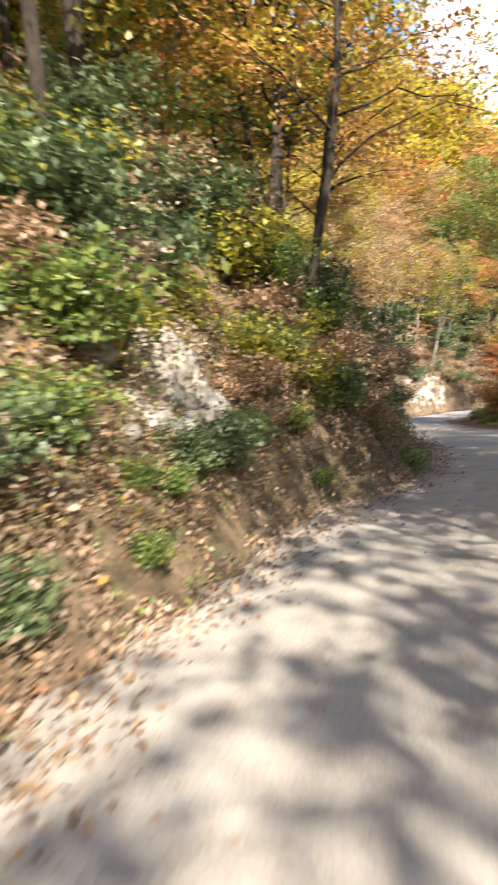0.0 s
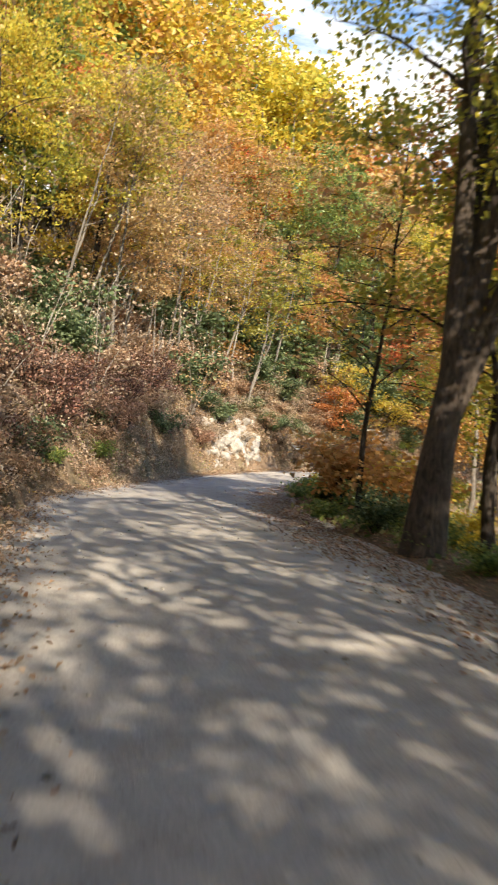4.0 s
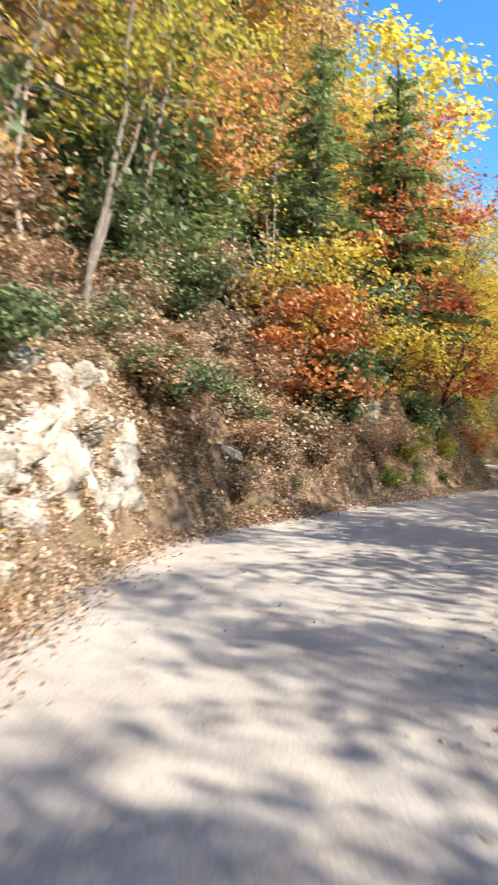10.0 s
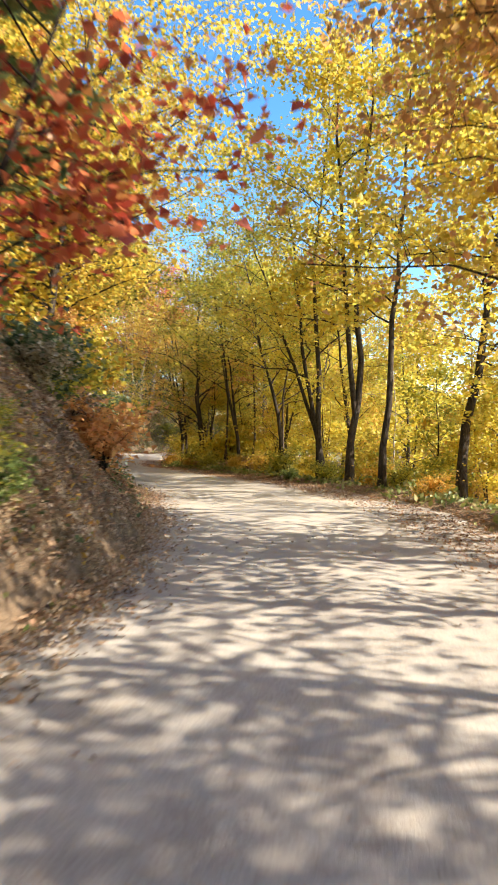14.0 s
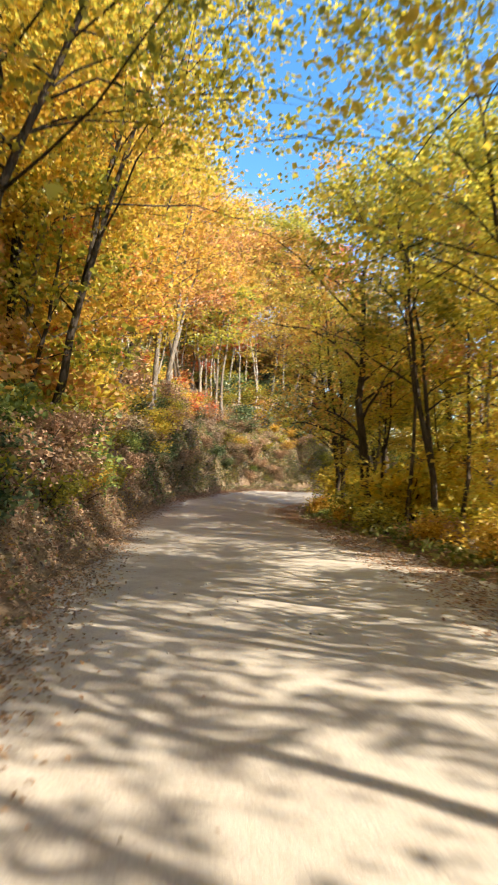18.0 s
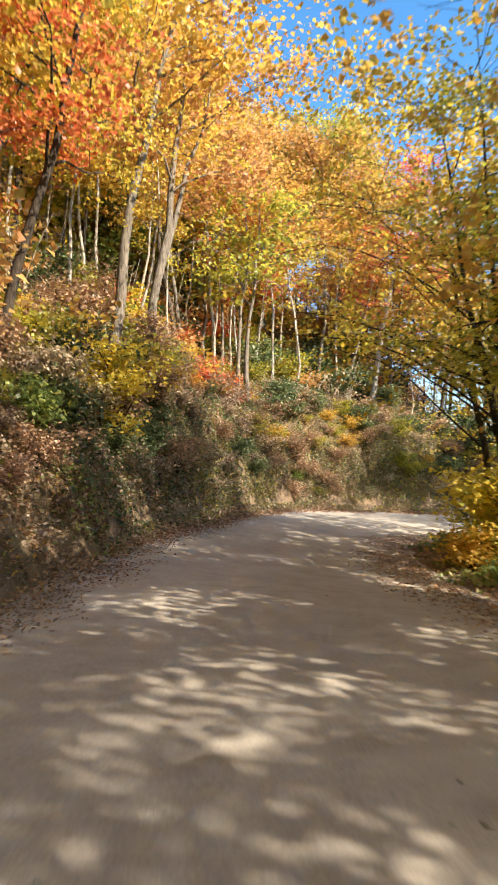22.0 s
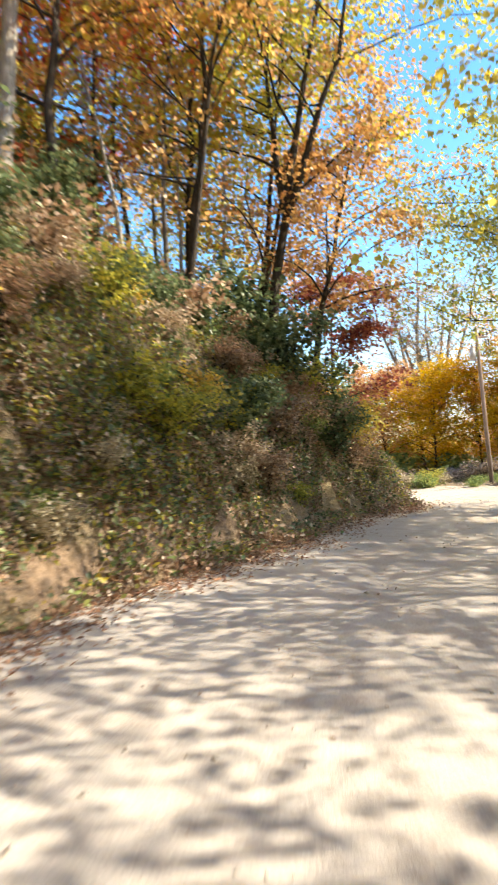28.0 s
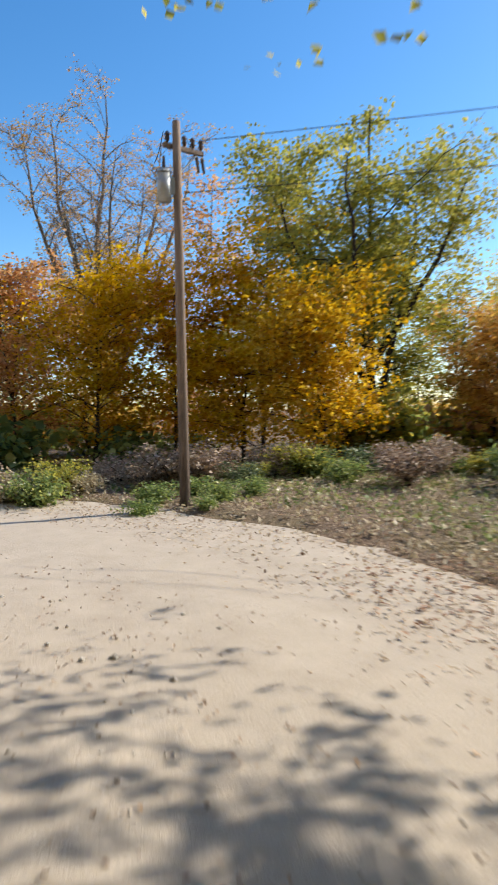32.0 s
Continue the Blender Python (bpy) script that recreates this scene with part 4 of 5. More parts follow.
def lone(label, x, y, seed, height, radius, crown_from, spread, n, leaf, bk, lf, lean=(0, 0), limbs=12, fork=0, bend=0.12, cluster=0.5, group="", z=None, nm="tree", rise=(0.25, 0.9), twigs=5):
    return plant(nm, tree_meshes(seed, height, radius, crown_from, spread, n, leaf, BARK[bk], LEAF[lf], lean, limbs, fork, 1.0, cluster, bend, rise, twigs), x, y, z, 0.0, 1.0, label, "tree", group)


# by the first bend
lone("old many-stemmed tree with furrowed bark and thin grey-green leaves", 12.0, 29.1, 201, 22, 0.33, 0.3, 3.6, 10000, 0.14, "brown", "olive", (0.13, -0.02), 34, 5, 0.1)
lone("tall straight tree with dark bark beside the road", 12.9, 22.6, 202, 22, 0.26, 0.4, 3.6, 7000, 0.14, "dark", "olive", (0.07, -0.02), 14)
lone("crooked dark tree below the road", 15.5, 19.5, 203, 13, 0.14, 0.3, 2.8, 1800, 0.25, "dark", "orange", (0.03, -0.05), 10)
lone("slim dark tree with sparse orange leaves", 15.0, 31.5, 204, 14, 0.12, 0.35, 2.4, 1500, 0.25, "dark", "orange", (0.08, 0.05), 10)
# hillside over the outer bend
for x, y, sd, hh, lx, ly in ((5.5, 49.2, 210, 12, 0.14, -0.1), (6.4, 50.2, 211, 13, 0.12, -0.05), (7.5, 50.4, 212, 11, 0.2, -0.05), (4.6, 47.6, 213, 12, 0.18, -0.1), (8.6, 52.2, 214, 9, 0.1, -0.1),
                         (12.1, 58.7, 215, 11, 0.16, -0.05), (15.5, 57.9, 216, 11, 0.12, 0.0), (13.9, 58.9, 217, 10, 0.2, 0.06), (10.3, 56.8, 218, 11, 0.15, -0.1), (17.6, 60.5, 219, 10, 0.1, 0.1)):
    lone("leaning grey tree on the steep bank", x, y, sd, hh, 0.085, 0.4, 2.4, 1500, 0.16, "grey", "brown" if sd % 3 else "olive", (lx, ly), 16, sd % 3 == 0)
lone("small tree with dense copper-orange leaves", 21.8, 59.6, 220, 3.6, 0.06, 0.15, 1.25, 3000, 0.13, "dark", "copper", (0.0, -0.1), 14, 0, 0.2, 0.8)
lone("young tree with bright yellow leaves above the rocks", 23.2, 60.8, 221, 4.2, 0.06, 0.35, 1.5, 2200, 0.13, "dark", "yellow", (0.05, -0.15), 16)
put("pine", 29.4, 64.2, 1.35)
put("pine", 30.0, 64.4, 1.15)
for x, y, sc in ((25.4, 62.4, 1.1), (26.4, 62.9, 1.2), (27.5, 63.1, 1.0)):
    put("b_ever", x, y, sc, 70.0 * x)
put("b_ever", 24.0, 60.4, 1.0)
put("b_ever", 22.6, 60.2, 0.9)
put("b_ever", 28.6, 62.4, 0.5)
put("pine", 30.0, 66.0, 1.2)
put("hemlock", 25.0, 63.5, 1.0)
put("hemlock", 28.0, 63.4, 0.6, 20.0)
put("pine", 26.2, 64.6, 1.3, 80.0)
for x, y, sc in ((17.6, 62.6, 0.85), (20.4, 63.6, 0.95), (23.2, 65.4, 1.1), (14.8, 61.4, 0.7), (19.0, 66.5, 1.1), (26.6, 66.0, 1.1)):
    put("pine", x, y, sc, 33.0 * x)
for x, y, sd, hh, lf, bk in ((16.5, 24.0, 290, 12, "orange", "brown"), (14.2, 29.5, 291, 15, "olive", "brown"), (17.8, 28.0, 292, 13, "orange", "grey"), (16.2, 33.5, 293, 14, "red", "grey"), (19.5, 22.5, 294, 15, "olive", "dark"), (18.4, 18.0, 295, 14, "gold", "dark"), (13.2, 34.6, 296, 12, "orange", "dark"), (20.6, 31.0, 297, 13, "red", "grey")):
    lone("thin tree with bare lower limbs below the road", x, y, sd, hh, 0.09, 0.25, 2.2, 900, 0.15, bk, lf, (0.04 * (sd % 3 - 1), 0.03), 22, sd % 2, 0.1)
lone("overhanging tree with brick-red leaves", 29.0, 64.2, 222, 9, 0.11, 0.2, 3.2, 5000, 0.14, "dark", "red", (0.08, -0.18), 18)
lone("low bough tree with yellow leaves hanging over the bank", 26.3, 61.7, 223, 2.1, 0.05, 0.15, 1.5, 1900, 0.125, "dark", "yellow", (0.12, -0.5), 18)
lone("overhanging branchy tree with orange leaves on the bank top", 30.5, 63.0, 224, 5.5, 0.08, 0.2, 2.2, 3000, 0.13, "dark", "red", (0.1, -0.2), 16)
# right of the middle stretch
lone("forked maple with dark bark and yellow leaves", 50.4, 66.4, 230, 18, 0.16, 0.3, 4.2, 7140, 0.19, "dark", "yellow", (0.03, -0.05), 14, 1, 0.14)
lone("straight knobbly dark tree with yellow leaves", 52.4, 68.4, 231, 17, 0.14, 0.3, 3.6, 6120, 0.19, "dark", "yellow", (0.0, 0.0), 14)
lone("straight dark tree with yellow leaves", 48.0, 64.4, 232, 16, 0.13, 0.34, 3.4, 5440, 0.19, "dark", "yellow", (0.02, 0.0), 12)
lone("stout leaning dark tree with yellow leaves", 46.6, 61.6, 233, 15, 0.17, 0.3, 3.6, 5100, 0.19, "dark", "yellow", (0.12, -0.1), 12)
lone("tall maple with copper-orange crown over the road", 36.5, 55.8, 234, 15, 0.18, 0.3, 4.6, 7000, 0.18, "dark", "orange", (0.0, 0.1), 15)
lone("tree with golden leaves on low wide boughs", 65.8, 82.4, 235, 14, 0.22, 0.2, 4.6, 4200, 0.16, "dark", "gold", (-0.02, 0.06), 16)
lone("tall green-leaved tree behind golden ones", 70.0, 81.5, 236, 19, 0.2, 0.3, 3.8, 4000, 0.2, "dark", "green", (0, 0), 14)
lone("small many-stemmed tree with green-yellow top", 72.4, 88.4, 237, 9.5, 0.09, 0.4, 2.0, 1500, 0.22, "dark", "olive", (0.0, 0.02), 10, 2, 0.14)
lone("spreading oak with dark limbs and brown-gold leaves over the road", 73.5, 86.0, 238, 14, 0.24, 0.35, 5.0, 4800, 0.17, "dark", "gold", (-0.05, 0.08), 14)
# left of the straight
lone("bush-like young tree with bright yellow leaves on the bank", 65.2, 95.4, 240, 2.3, 0.04, 0.12, 0.95, 2600, 0.12, "dark", "yellow", (0.05, -0.1), 18)
lone("big leaning grey tree on the bank", 66.8, 97.7, 241, 16, 0.2, 0.45, 3.4, 4000, 0.19, "grey", "gold", (0.14, -0.08), 12)
lone("big leaning grey tree with forked limbs", 69.7, 99.7, 242, 15, 0.19, 0.4, 3.6, 4600, 0.19, "grey", "orange", (0.1, -0.06), 14, 1, 0.06)
lone("straight grey tree with small green-gold crown", 79.7, 104.8, 243, 11, 0.16, 0.5, 2.6, 1500, 0.26, "grey", "olive", (0, 0), 11)
for x, y, sd, lx in ((79.6, 107.6, 244, 0.02), (80.8, 107.4, 245, 0.06), (82.2, 108.4, 246, -0.03), (83.4, 108.0, 247, 0.04), (78.4, 108.6, 248, 0.0), (86.0, 108.8, 249, 0.03)):
    lone("thin pale sapling with few leaves", x, y, sd, 10, 0.07, 0.45, 1.8, 500, 0.24, "pale", "red" if sd % 2 else "gold", (lx, -lx), 9)
# over the last bend
lone("pale birch-like trunk leaning out with red leaves", 90.5, 105.2, 250, 16, 0.21, 0.45, 3.4, 5000, 0.16, "pale", "red", (0.13, -0.17), 12)
lone("thin pale trunk beside the leaning one", 89.2, 105.7, 251, 12, 0.07, 0.55, 2.0, 700, 0.24, "pale", "red", (0.08, -0.06), 9)
lone("dark leaning tree with yellow-green leaves on the bank end", 97.2, 101.5, 252, 12.5, 0.17, 0.34, 4.6, 16000, 0.135, "dark", "lime", (-0.02, -0.2), 30, 2, 0.14)
for x, y, sd, hh, lf in ((93.4, 104.6, 253, 12, "red"), (94.9, 103.6, 254, 11, "gold"), (96.0, 104.9, 255, 12, "red"), (99.4, 103.4, 256, 9, "yellow"), (92.3, 107.6, 257, 13, "gold"), (95.3, 107.2, 258, 12, "yellow"), (100.6, 101.6, 259, 5, "orange")):
    lone("slender tree with bright autumn crown on the bank top", x, y, sd, hh, 0.08, 0.45, 2.5, 2000, 0.16, "dark" if sd % 2 else "grey", lf, (0.05, -0.06), 11)
lone("tree with wine-red leaves at the end of the bank", 101.6, 100.4, 260, 5.2, 0.06, 0.12, 1.6, 5000, 0.13, "dark", "wine", (0, 0), 12)
lone("leaning dark tree with a wide yellow-green crown over the road", 99.2, 92.0, 261, 12, 0.17, 0.3, 4.4, 26000, 0.105, "dark", "olive", (0.1, 0.05), 30, 0)
lone("second dark tree with wide yellow-green crown", 101.0, 88.6, 262, 13, 0.17, 0.3, 3.8, 10000, 0.14, "dark", "lime", (-0.06, 0.04), 24, 0)
for x, y, k in ((97.0, 86.0, "yellow_a"), (94.0, 85.0, "yellow_c"), (98.4, 82.0, "olive_a")):
    put(k, x, y, 0.95, group=VG)



def overhang(label, s, off, seed, height, spread, n, lf, bk="dark", toward=0.14, crown_from=0.25, radius=0.13):
    """A tree beside the road whose crown hangs over it; off is counted out from the road's edge (left: off > 0)."""
    e = float(table(s, LEFT)) if off > 0 else -float(table(s, RIGHT))
    x, y = spot(s, e + off)
    k = int(np.argmin(np.abs(ST - s)))
    d = -NL[k] * math.copysign(toward, off)
    return lone(label, x, y, seed, height, radius, crown_from, spread, int(n * 1.15), 0.13, bk, lf, (float(d[0]), float(d[1])), 22, seed % 2, 0.1, 0.55)


for s, off, sd, hh, sp, n, lf in ((8, 3.0, 640, 12, 4.0, 4200, "olive"), (15, 2.2, 641, 12, 4.2, 5000, "orange"), (22, 2.6, 642, 13, 4.2, 7500, "gold"), (86, 2.6, 601, 12, 4.4, 9000, "yellow"), (90, 2.2, 602, 13, 4.4, 9000, "yellow"), (94, 3.0, 603, 14, 4.2, 8500, "olive"), (99, 2.6, 604, 14, 4.2, 8500, "yellow"), (105, 2.8, 605, 13, 4.0, 8500, "gold"), (111, 3.0, 606, 13, 4.0, 8000, "orange"), (148.5, 2.4, 607, 11, 3.8, 5000, "orange"), (145, 3.4, 608, 12, 3.4, 3600, "red"), (152.5, 2.4, 609, 11, 3.6, 5500, "orange"), (151, 3.6, 610, 13, 3.6, 4200, "lime")):
    overhang("tree on the bank with leaves hanging over the road", s, off, sd, hh, sp, n, lf)
for s, off, sd, hh, sp, n, lf in ((123, -2.0, 611, 13, 4.6, 4200, "yellow"), (128, -2.6, 612, 13, 4.8, 4600, "gold"), (134, -2.8, 613, 14, 4.6, 5600, "yellow"), (145.5, -1.6, 614, 11, 4.8, 9500, "yellow"), (150.5, -2.2, 615, 11, 4.4, 8000, "lime"), (95, -2.2, 621, 14, 4.4, 6500, "yellow"), (101.5, -2.4, 622, 13, 4.2, 6000, "lime"), (108, -2.4, 623, 13, 4.2, 6000, "lime"), (71, -2.8, 618, 12, 4.4, 5500, "orange"), (76.5, -2.4, 619, 12, 4.2, 5000, "orange"), (66, -3.4, 620, 12, 3.6, 2500, "yellow")):
    overhang("tree below the road with a wide crown over it", s, off, sd, hh, sp, n, lf, toward=0.16)
# unseen trees by the start, added so that their crowns shade the road
for s, off, sd, hh, sp, n, lf in ((-8, -3.0, 654, 16, 4.8, 4000, "olive"), (-3, -3.0, 655, 16, 4.6, 4500, "yellow"), (4, -3.4, 656, 16, 4.4, 4500, "olive")):
    overhang("tall unseen tree added beside the road for its shade", s, off, sd, hh, sp, n, lf, toward=0.12, crown_from=0.35)
# added out of view on the sun side, to shade the road ahead
for x, y, sd, hh in ((9.8, 3.0, 671, 18), (11.2, 8.0, 672, 17), (12.4, 13.0, 673, 18)):
    lone("tall leafy tree added out of view to shade the road", x, y, sd, hh, 0.2, 0.3, 5.0, 9500, 0.19, "dark", "olive" if sd % 2 else "gold", (-0.05, 0.03), 22, 1, 0.12, 0.6, VG)
for s, off, sd, hh, sp, n, lf in ((99, 1.6, 660, 13, 4.4, 8500, "olive"), (104, 1.6, 661, 13, 4.2, 8000, "yellow"), (119, 2.2, 662, 14, 4.0, 8000, "yellow"), (153.6, 1.6, 664, 9, 2.8, 7000, "orange")):
    overhang("leaning tree on the bank reaching over the road", s, off, sd, hh, sp, n, lf, toward=0.24, crown_from=0.3)
for s, off, k, sc in ((150.5, 0.9, "b_ever", 0.9), (152.0, 1.0, "b_olive", 1.0), (153.4, 1.3, "b_ever", 0.85), (151.2, 2.2, "b_ever", 1.1), (152.6, 0.6, "b_dry", 0.8), (151.4, 0.7, "b_rust2", 0.7), (154.6, 0.8, "b_yellow", 0.75), (155.4, 1.2, "b_gold", 0.9), (153.8, 0.5, "b_rust2", 0.6), (149.0, 0.8, "b_dry", 0.9)):
    x, y = spot(s, float(table(s, LEFT)) + off)
    put(k, x, y, sc, group=BG)
# ---- the clearing at the end ----
EG = "trees round the clearing"
lone("tall almost bare tree with fine upright twigs against the sky", 132.0, 96.4, 270, 18.0, 0.24, 0.16, 3.2, 16000, 0.11, "grey", "brown", (0, 0), 150, 8, 0.2, 0.4, EG, rise=(0.8, 2.2), twigs=12)
lone("large spreading tree with thin olive-yellow leaves", 120.8, 87.4, 271, 12.5, 0.2, 0.2, 3.4, 34000, 0.135, "dark", "olive", (0.02, 0.0), 70, 5, 0.26, 0.4, EG, rise=(0.2, 1.2), twigs=6)
lone("round young tree with bright golden yellow leaves", 117.4, 90.2, 272, 5.6, 0.09, 0.08, 2.1, 15000, 0.12, "dark", "sungold", (0, 0), 34, 1, 0.14, 0.7, EG)
for x, y, sd, hh, sp, n, lf, lab in (
        (121.0, 97.0, 273, 6.6, 2.2, 7000, "amber", "young tree with copper-brown leaves"), (123.5, 99.8, 274, 7.2, 2.3, 7000, "orange", "young tree with copper-orange leaves"),
        (127.8, 101.6, 275, 8.0, 2.5, 6000, "green", "tree with yellow-green leaves"), (122.4, 94.2, 276, 7.4, 2.1, 7000, "amber", "rounded tree with copper-brown leaves"),
        (125.8, 92.2, 277, 11.8, 2.4, 3600, "orange", "taller tree with thinning orange-brown crown"), (121.6, 91.2, 278, 9.0, 2.2, 8000, "amber", "rounded tree with amber leaves"),
        (118.9, 92.4, 279, 4.2, 1.5, 4000, "amber", "bushy young tree with amber leaves"), (118.6, 84.0, 280, 5.0, 1.6, 5000, "gold", "small tree with golden leaves"),
        (126.4, 97.4, 281, 7.2, 2.2, 4500, "gold", "tree with golden brown leaves"), (126.5, 84.5, 282, 9.0, 2.4, 4000, "olive", "tree with yellowing leaves"),
        (124.0, 79.5, 283, 8.0, 2.6, 5000, "yellow", "tree with yellow leaves behind shrubs"), (118.0, 77.0, 284, 8.0, 2.6, 5000, "olive", "tree with olive leaves behind shrubs"),
        (119.5, 103.5, 285, 6.0, 2.2, 5000, "amber", "young tree with orange-brown leaves"), (123.5, 106.0, 286, 7.5, 2.4, 5000, "gold", "tree with golden brown crown"),
        (130.0, 107.0, 287, 9.0, 3.0, 5000, "green", "tree with green-yellow crown"), (121.5, 112.0, 288, 9.0, 3.0, 5000, "yellow", "yellow tree beyond the bend"),
        (122.5, 83.0, 289, 7.0, 2.2, 5000, "lime", "tree with green-yellow leaves behind the shrubs"), (119.8, 80.6, 298, 5.5, 1.9, 4500, "gold", "small golden tree behind the shrubs"), (116.5, 80.5, 299, 4.0, 1.6, 4000, "olive", "low tree with olive leaves by the shrubs")):
    lone(lab, x, y, sd, hh, 0.08, 0.04, sp * 1.05, int(n * 1.6), 0.135, "dark", lf, (0, 0), 40, 1, 0.1, 0.7, EG)
for x, y, k in ((138, 104, "far_gold_a"), (142, 98, "far_olive_a"), (140, 92, "far_orange_a"), (136, 86, "far_yellow_a"), (133, 80, "far_olive_a"), (128, 73, "far_gold_a"), (138, 112, "far_yellow_a"), (130, 116, "far_gold_a"), (122, 122, "far_orange_a"), (112, 124, "far_yellow_a"), (120, 70, "far_olive_a")):
    put(k, x, y, 0.45, group=EG)
SG = "shrubs round the clearing"
for i in range(60):
    u = i / 59
    a = radians(50 - 118 * u)
    rr = (12.6 + 3.4 * R.uniform()) if a > -0.03 else min(13.6, 12.6 - a * 40) + 3.4 * R.uniform()
    x, y = 99.5 + math.cos(a) * rr, 95.5 + math.sin(a) * rr
    put(["b_straw", "b_olive", "b_green", "b_straw", "b_tan", "b_dry"][int(R.integers(6))] if u < 0.42 else ["b_dry", "b_green", "b_dry", "b_olive", "b_ever2"][int(R.integers(5))], x, y, float(R.uniform(0.35, 0.8)), group=SG)


# ---- utility pole ----
def smooth_part(name, V, F, mat, parent, label=""):
    p = new(name, mesh_from(name, V, F, mat, True))
    p.parent = parent
    if label:
        tagged(p, label)
    return p


def part(name, bm, mat, parent, label="", smooth=False):
    me = bpy.data.meshes.new(name)
    bm.to_mesh(me)
    bm.free()
    me.materials.append(mat)
    if smooth:
        me.polygons.foreach_set("use_smooth", np.ones(len(me.polygons), bool))
    p = new(name, me)
    p.parent = parent
    if label:
        tagged(p, label)
    return p


def rod(r0, r1, a, c, sides=12):
    """A capped rod from a to c as a bmesh."""
    bm = bmesh.new()
    a, c = Vector(a), Vector(c)
    d = (c - a)
    m = Matrix.Translation((a + c) / 2) @ d.to_track_quat("Z", "Y").to_matrix().to_4x4()
    bmesh.ops.create_cone(bm, cap_ends=True, segments=sides, radius1=r0, radius2=r1, depth=d.length, matrix=m)
    return bm


def box(size, m, bevel=0.01):
    bm = bmesh.new()
    bmesh.ops.create_cube(bm, size=1, matrix=m @ Matrix.Diagonal((*size, 1)))
    if bevel:
        bmesh.ops.bevel(bm, geom=bm.edges[:], offset=bevel, segments=2, affect="EDGES")
    return bm


pole_wood, nt, b = material("weathered_pole_wood", 0.9)
tc = nt.nodes.new("ShaderNodeTexCoord")
mp = nt.nodes.new("ShaderNodeMapping")
mp.inputs["Scale"].default_value = (14, 14, 0.8)
nt.links.new(tc.outputs["Object"], mp.inputs["Vector"])
f = noise_node(nt, 3.0, 6, 0.7, mp.outputs[0], 0.3)
big = noise_node(nt, 0.5, 3, 0.5)
c = mix_col(nt, big, ramp(nt, f, [(0.3, (0.12, 0.075, 0.05)), (0.7, (0.36, 0.25, 0.18))]), (0.30, 0.24, 0.20))
sep = nt.nodes.new("ShaderNodeSeparateXYZ")
nt.links.new(tc.outputs["Object"], sep.inputs[0])
mz = nt.nodes.new("ShaderNodeMath")
mz.operation = "MULTIPLY_ADD"
mz.inputs[1].default_value, mz.inputs[2].default_value = 0.16, 0.0
nt.links.new(sep.outputs["Z"], mz.inputs[0])
mz2 = nt.nodes.new("ShaderNodeMath")
nt.links.new(mz.outputs[0], mz2.inputs[0])
nt.links.new(f, mz2.inputs[1])
c = mix_col(nt, ramp(nt, mz2.outputs[0], [(0.5, (0.85, 0.85, 0.85)), (1.0, (0, 0, 0))]), c, (0.035, 0.026, 0.02))      # creosote soaked foot
nt.links.new(c, b.inputs["Base Color"])
bump(nt, b, f, 0.5, 0.01)
tin, nt, b = material("grey_painted_steel", 0.45)
f = noise_node(nt, 6.0, 4, 0.6)
nt.links.new(ramp(nt, f, [(0.3, (0.36, 0.37, 0.37)), (0.7, (0.50, 0.51, 0.51))]), b.inputs["Base Color"])
b.inputs["Metallic"].default_value = 0.3
ceramic, nt, b = material("brown_porcelain", 0.25)
f = noise_node(nt, 9.0, 2, 0.5)
nt.links.new(ramp(nt, f, [(0.3, (0.07, 0.05, 0.045)), (0.7, (0.12, 0.09, 0.08))]), b.inputs["Base Color"])
wire_mat, nt, b = material("dark_cable", 0.6)
f = noise_node(nt, 20.0, 2, 0.5)
nt.links.new(ramp(nt, f, [(0.3, (0.03, 0.03, 0.032)), (0.7, (0.07, 0.07, 0.072))]), b.inputs["Base Color"])

px, py = 110.45, 94.95
pz = land1(px, py)
PH = 6.85
pole = new("utility_pole")
pole.matrix_basis = pose(px, py, pz, 0, -1.0, 0)
tagged(pole, "weathered wooden utility pole with a grey transformer, at the gravel edge", "utility pole")
V, F = tube([(0, 0, -0.4), (0, 0, PH * 0.33), (0.015, 0, PH * 0.66), (0, 0, PH - 0.02), (0, 0, PH)], [0.1, 0.092, 0.082, 0.072, 0.05], 14)
smooth_part("post", V, F, pole_wood, pole)
tilt_arm = pose(0, 0, 0, 0, 0, -62)
arm = part("crossarm", box((0.85, 0.075, 0.09), tilt_arm @ pose(0.22, 0.12, PH - 0.42), 0.012), pole_wood, pole)
part("brace", rod(0.014, 0.014, tilt_arm @ Vector((0.05, 0.13, PH - 0.95)), tilt_arm @ Vector((0.5, 0.13, PH - 0.46)), 6), tin, pole)
for u in (-0.12, 0.24, 0.42, 0.6):
    q = tilt_arm @ Vector((u, 0.12, PH - 0.36))
    V, F = tube([q, q + Vector((0, 0, 0.06)), q + Vector((0, 0, 0.1)), q + Vector((0, 0, 0.13)), q + Vector((0, 0, 0.17)), q + Vector((0, 0, 0.19))], [0.02, 0.05, 0.03, 0.055, 0.035, 0.01], 10)
    smooth_part("insulator", V, F, ceramic, pole)
for u in (0.5, 0.62):
    q = tilt_arm @ Vector((u, 0.12, PH - 0.5))
    part("cutout_fuse", rod(0.03, 0.025, q, q + Vector((0.05, -0.04, -0.26)), 8), ceramic, pole)
cx, cy = -0.03, 0.24
can = part("transformer", rod(0.125, 0.125, (cx, cy, PH - 1.42), (cx, cy, PH - 0.92), 20), tin, pole, "grey steel transformer can", True)
part("lid", rod(0.14, 0.09, (cx, cy, PH - 0.92), (cx, cy, PH - 0.85), 20), tin, can)
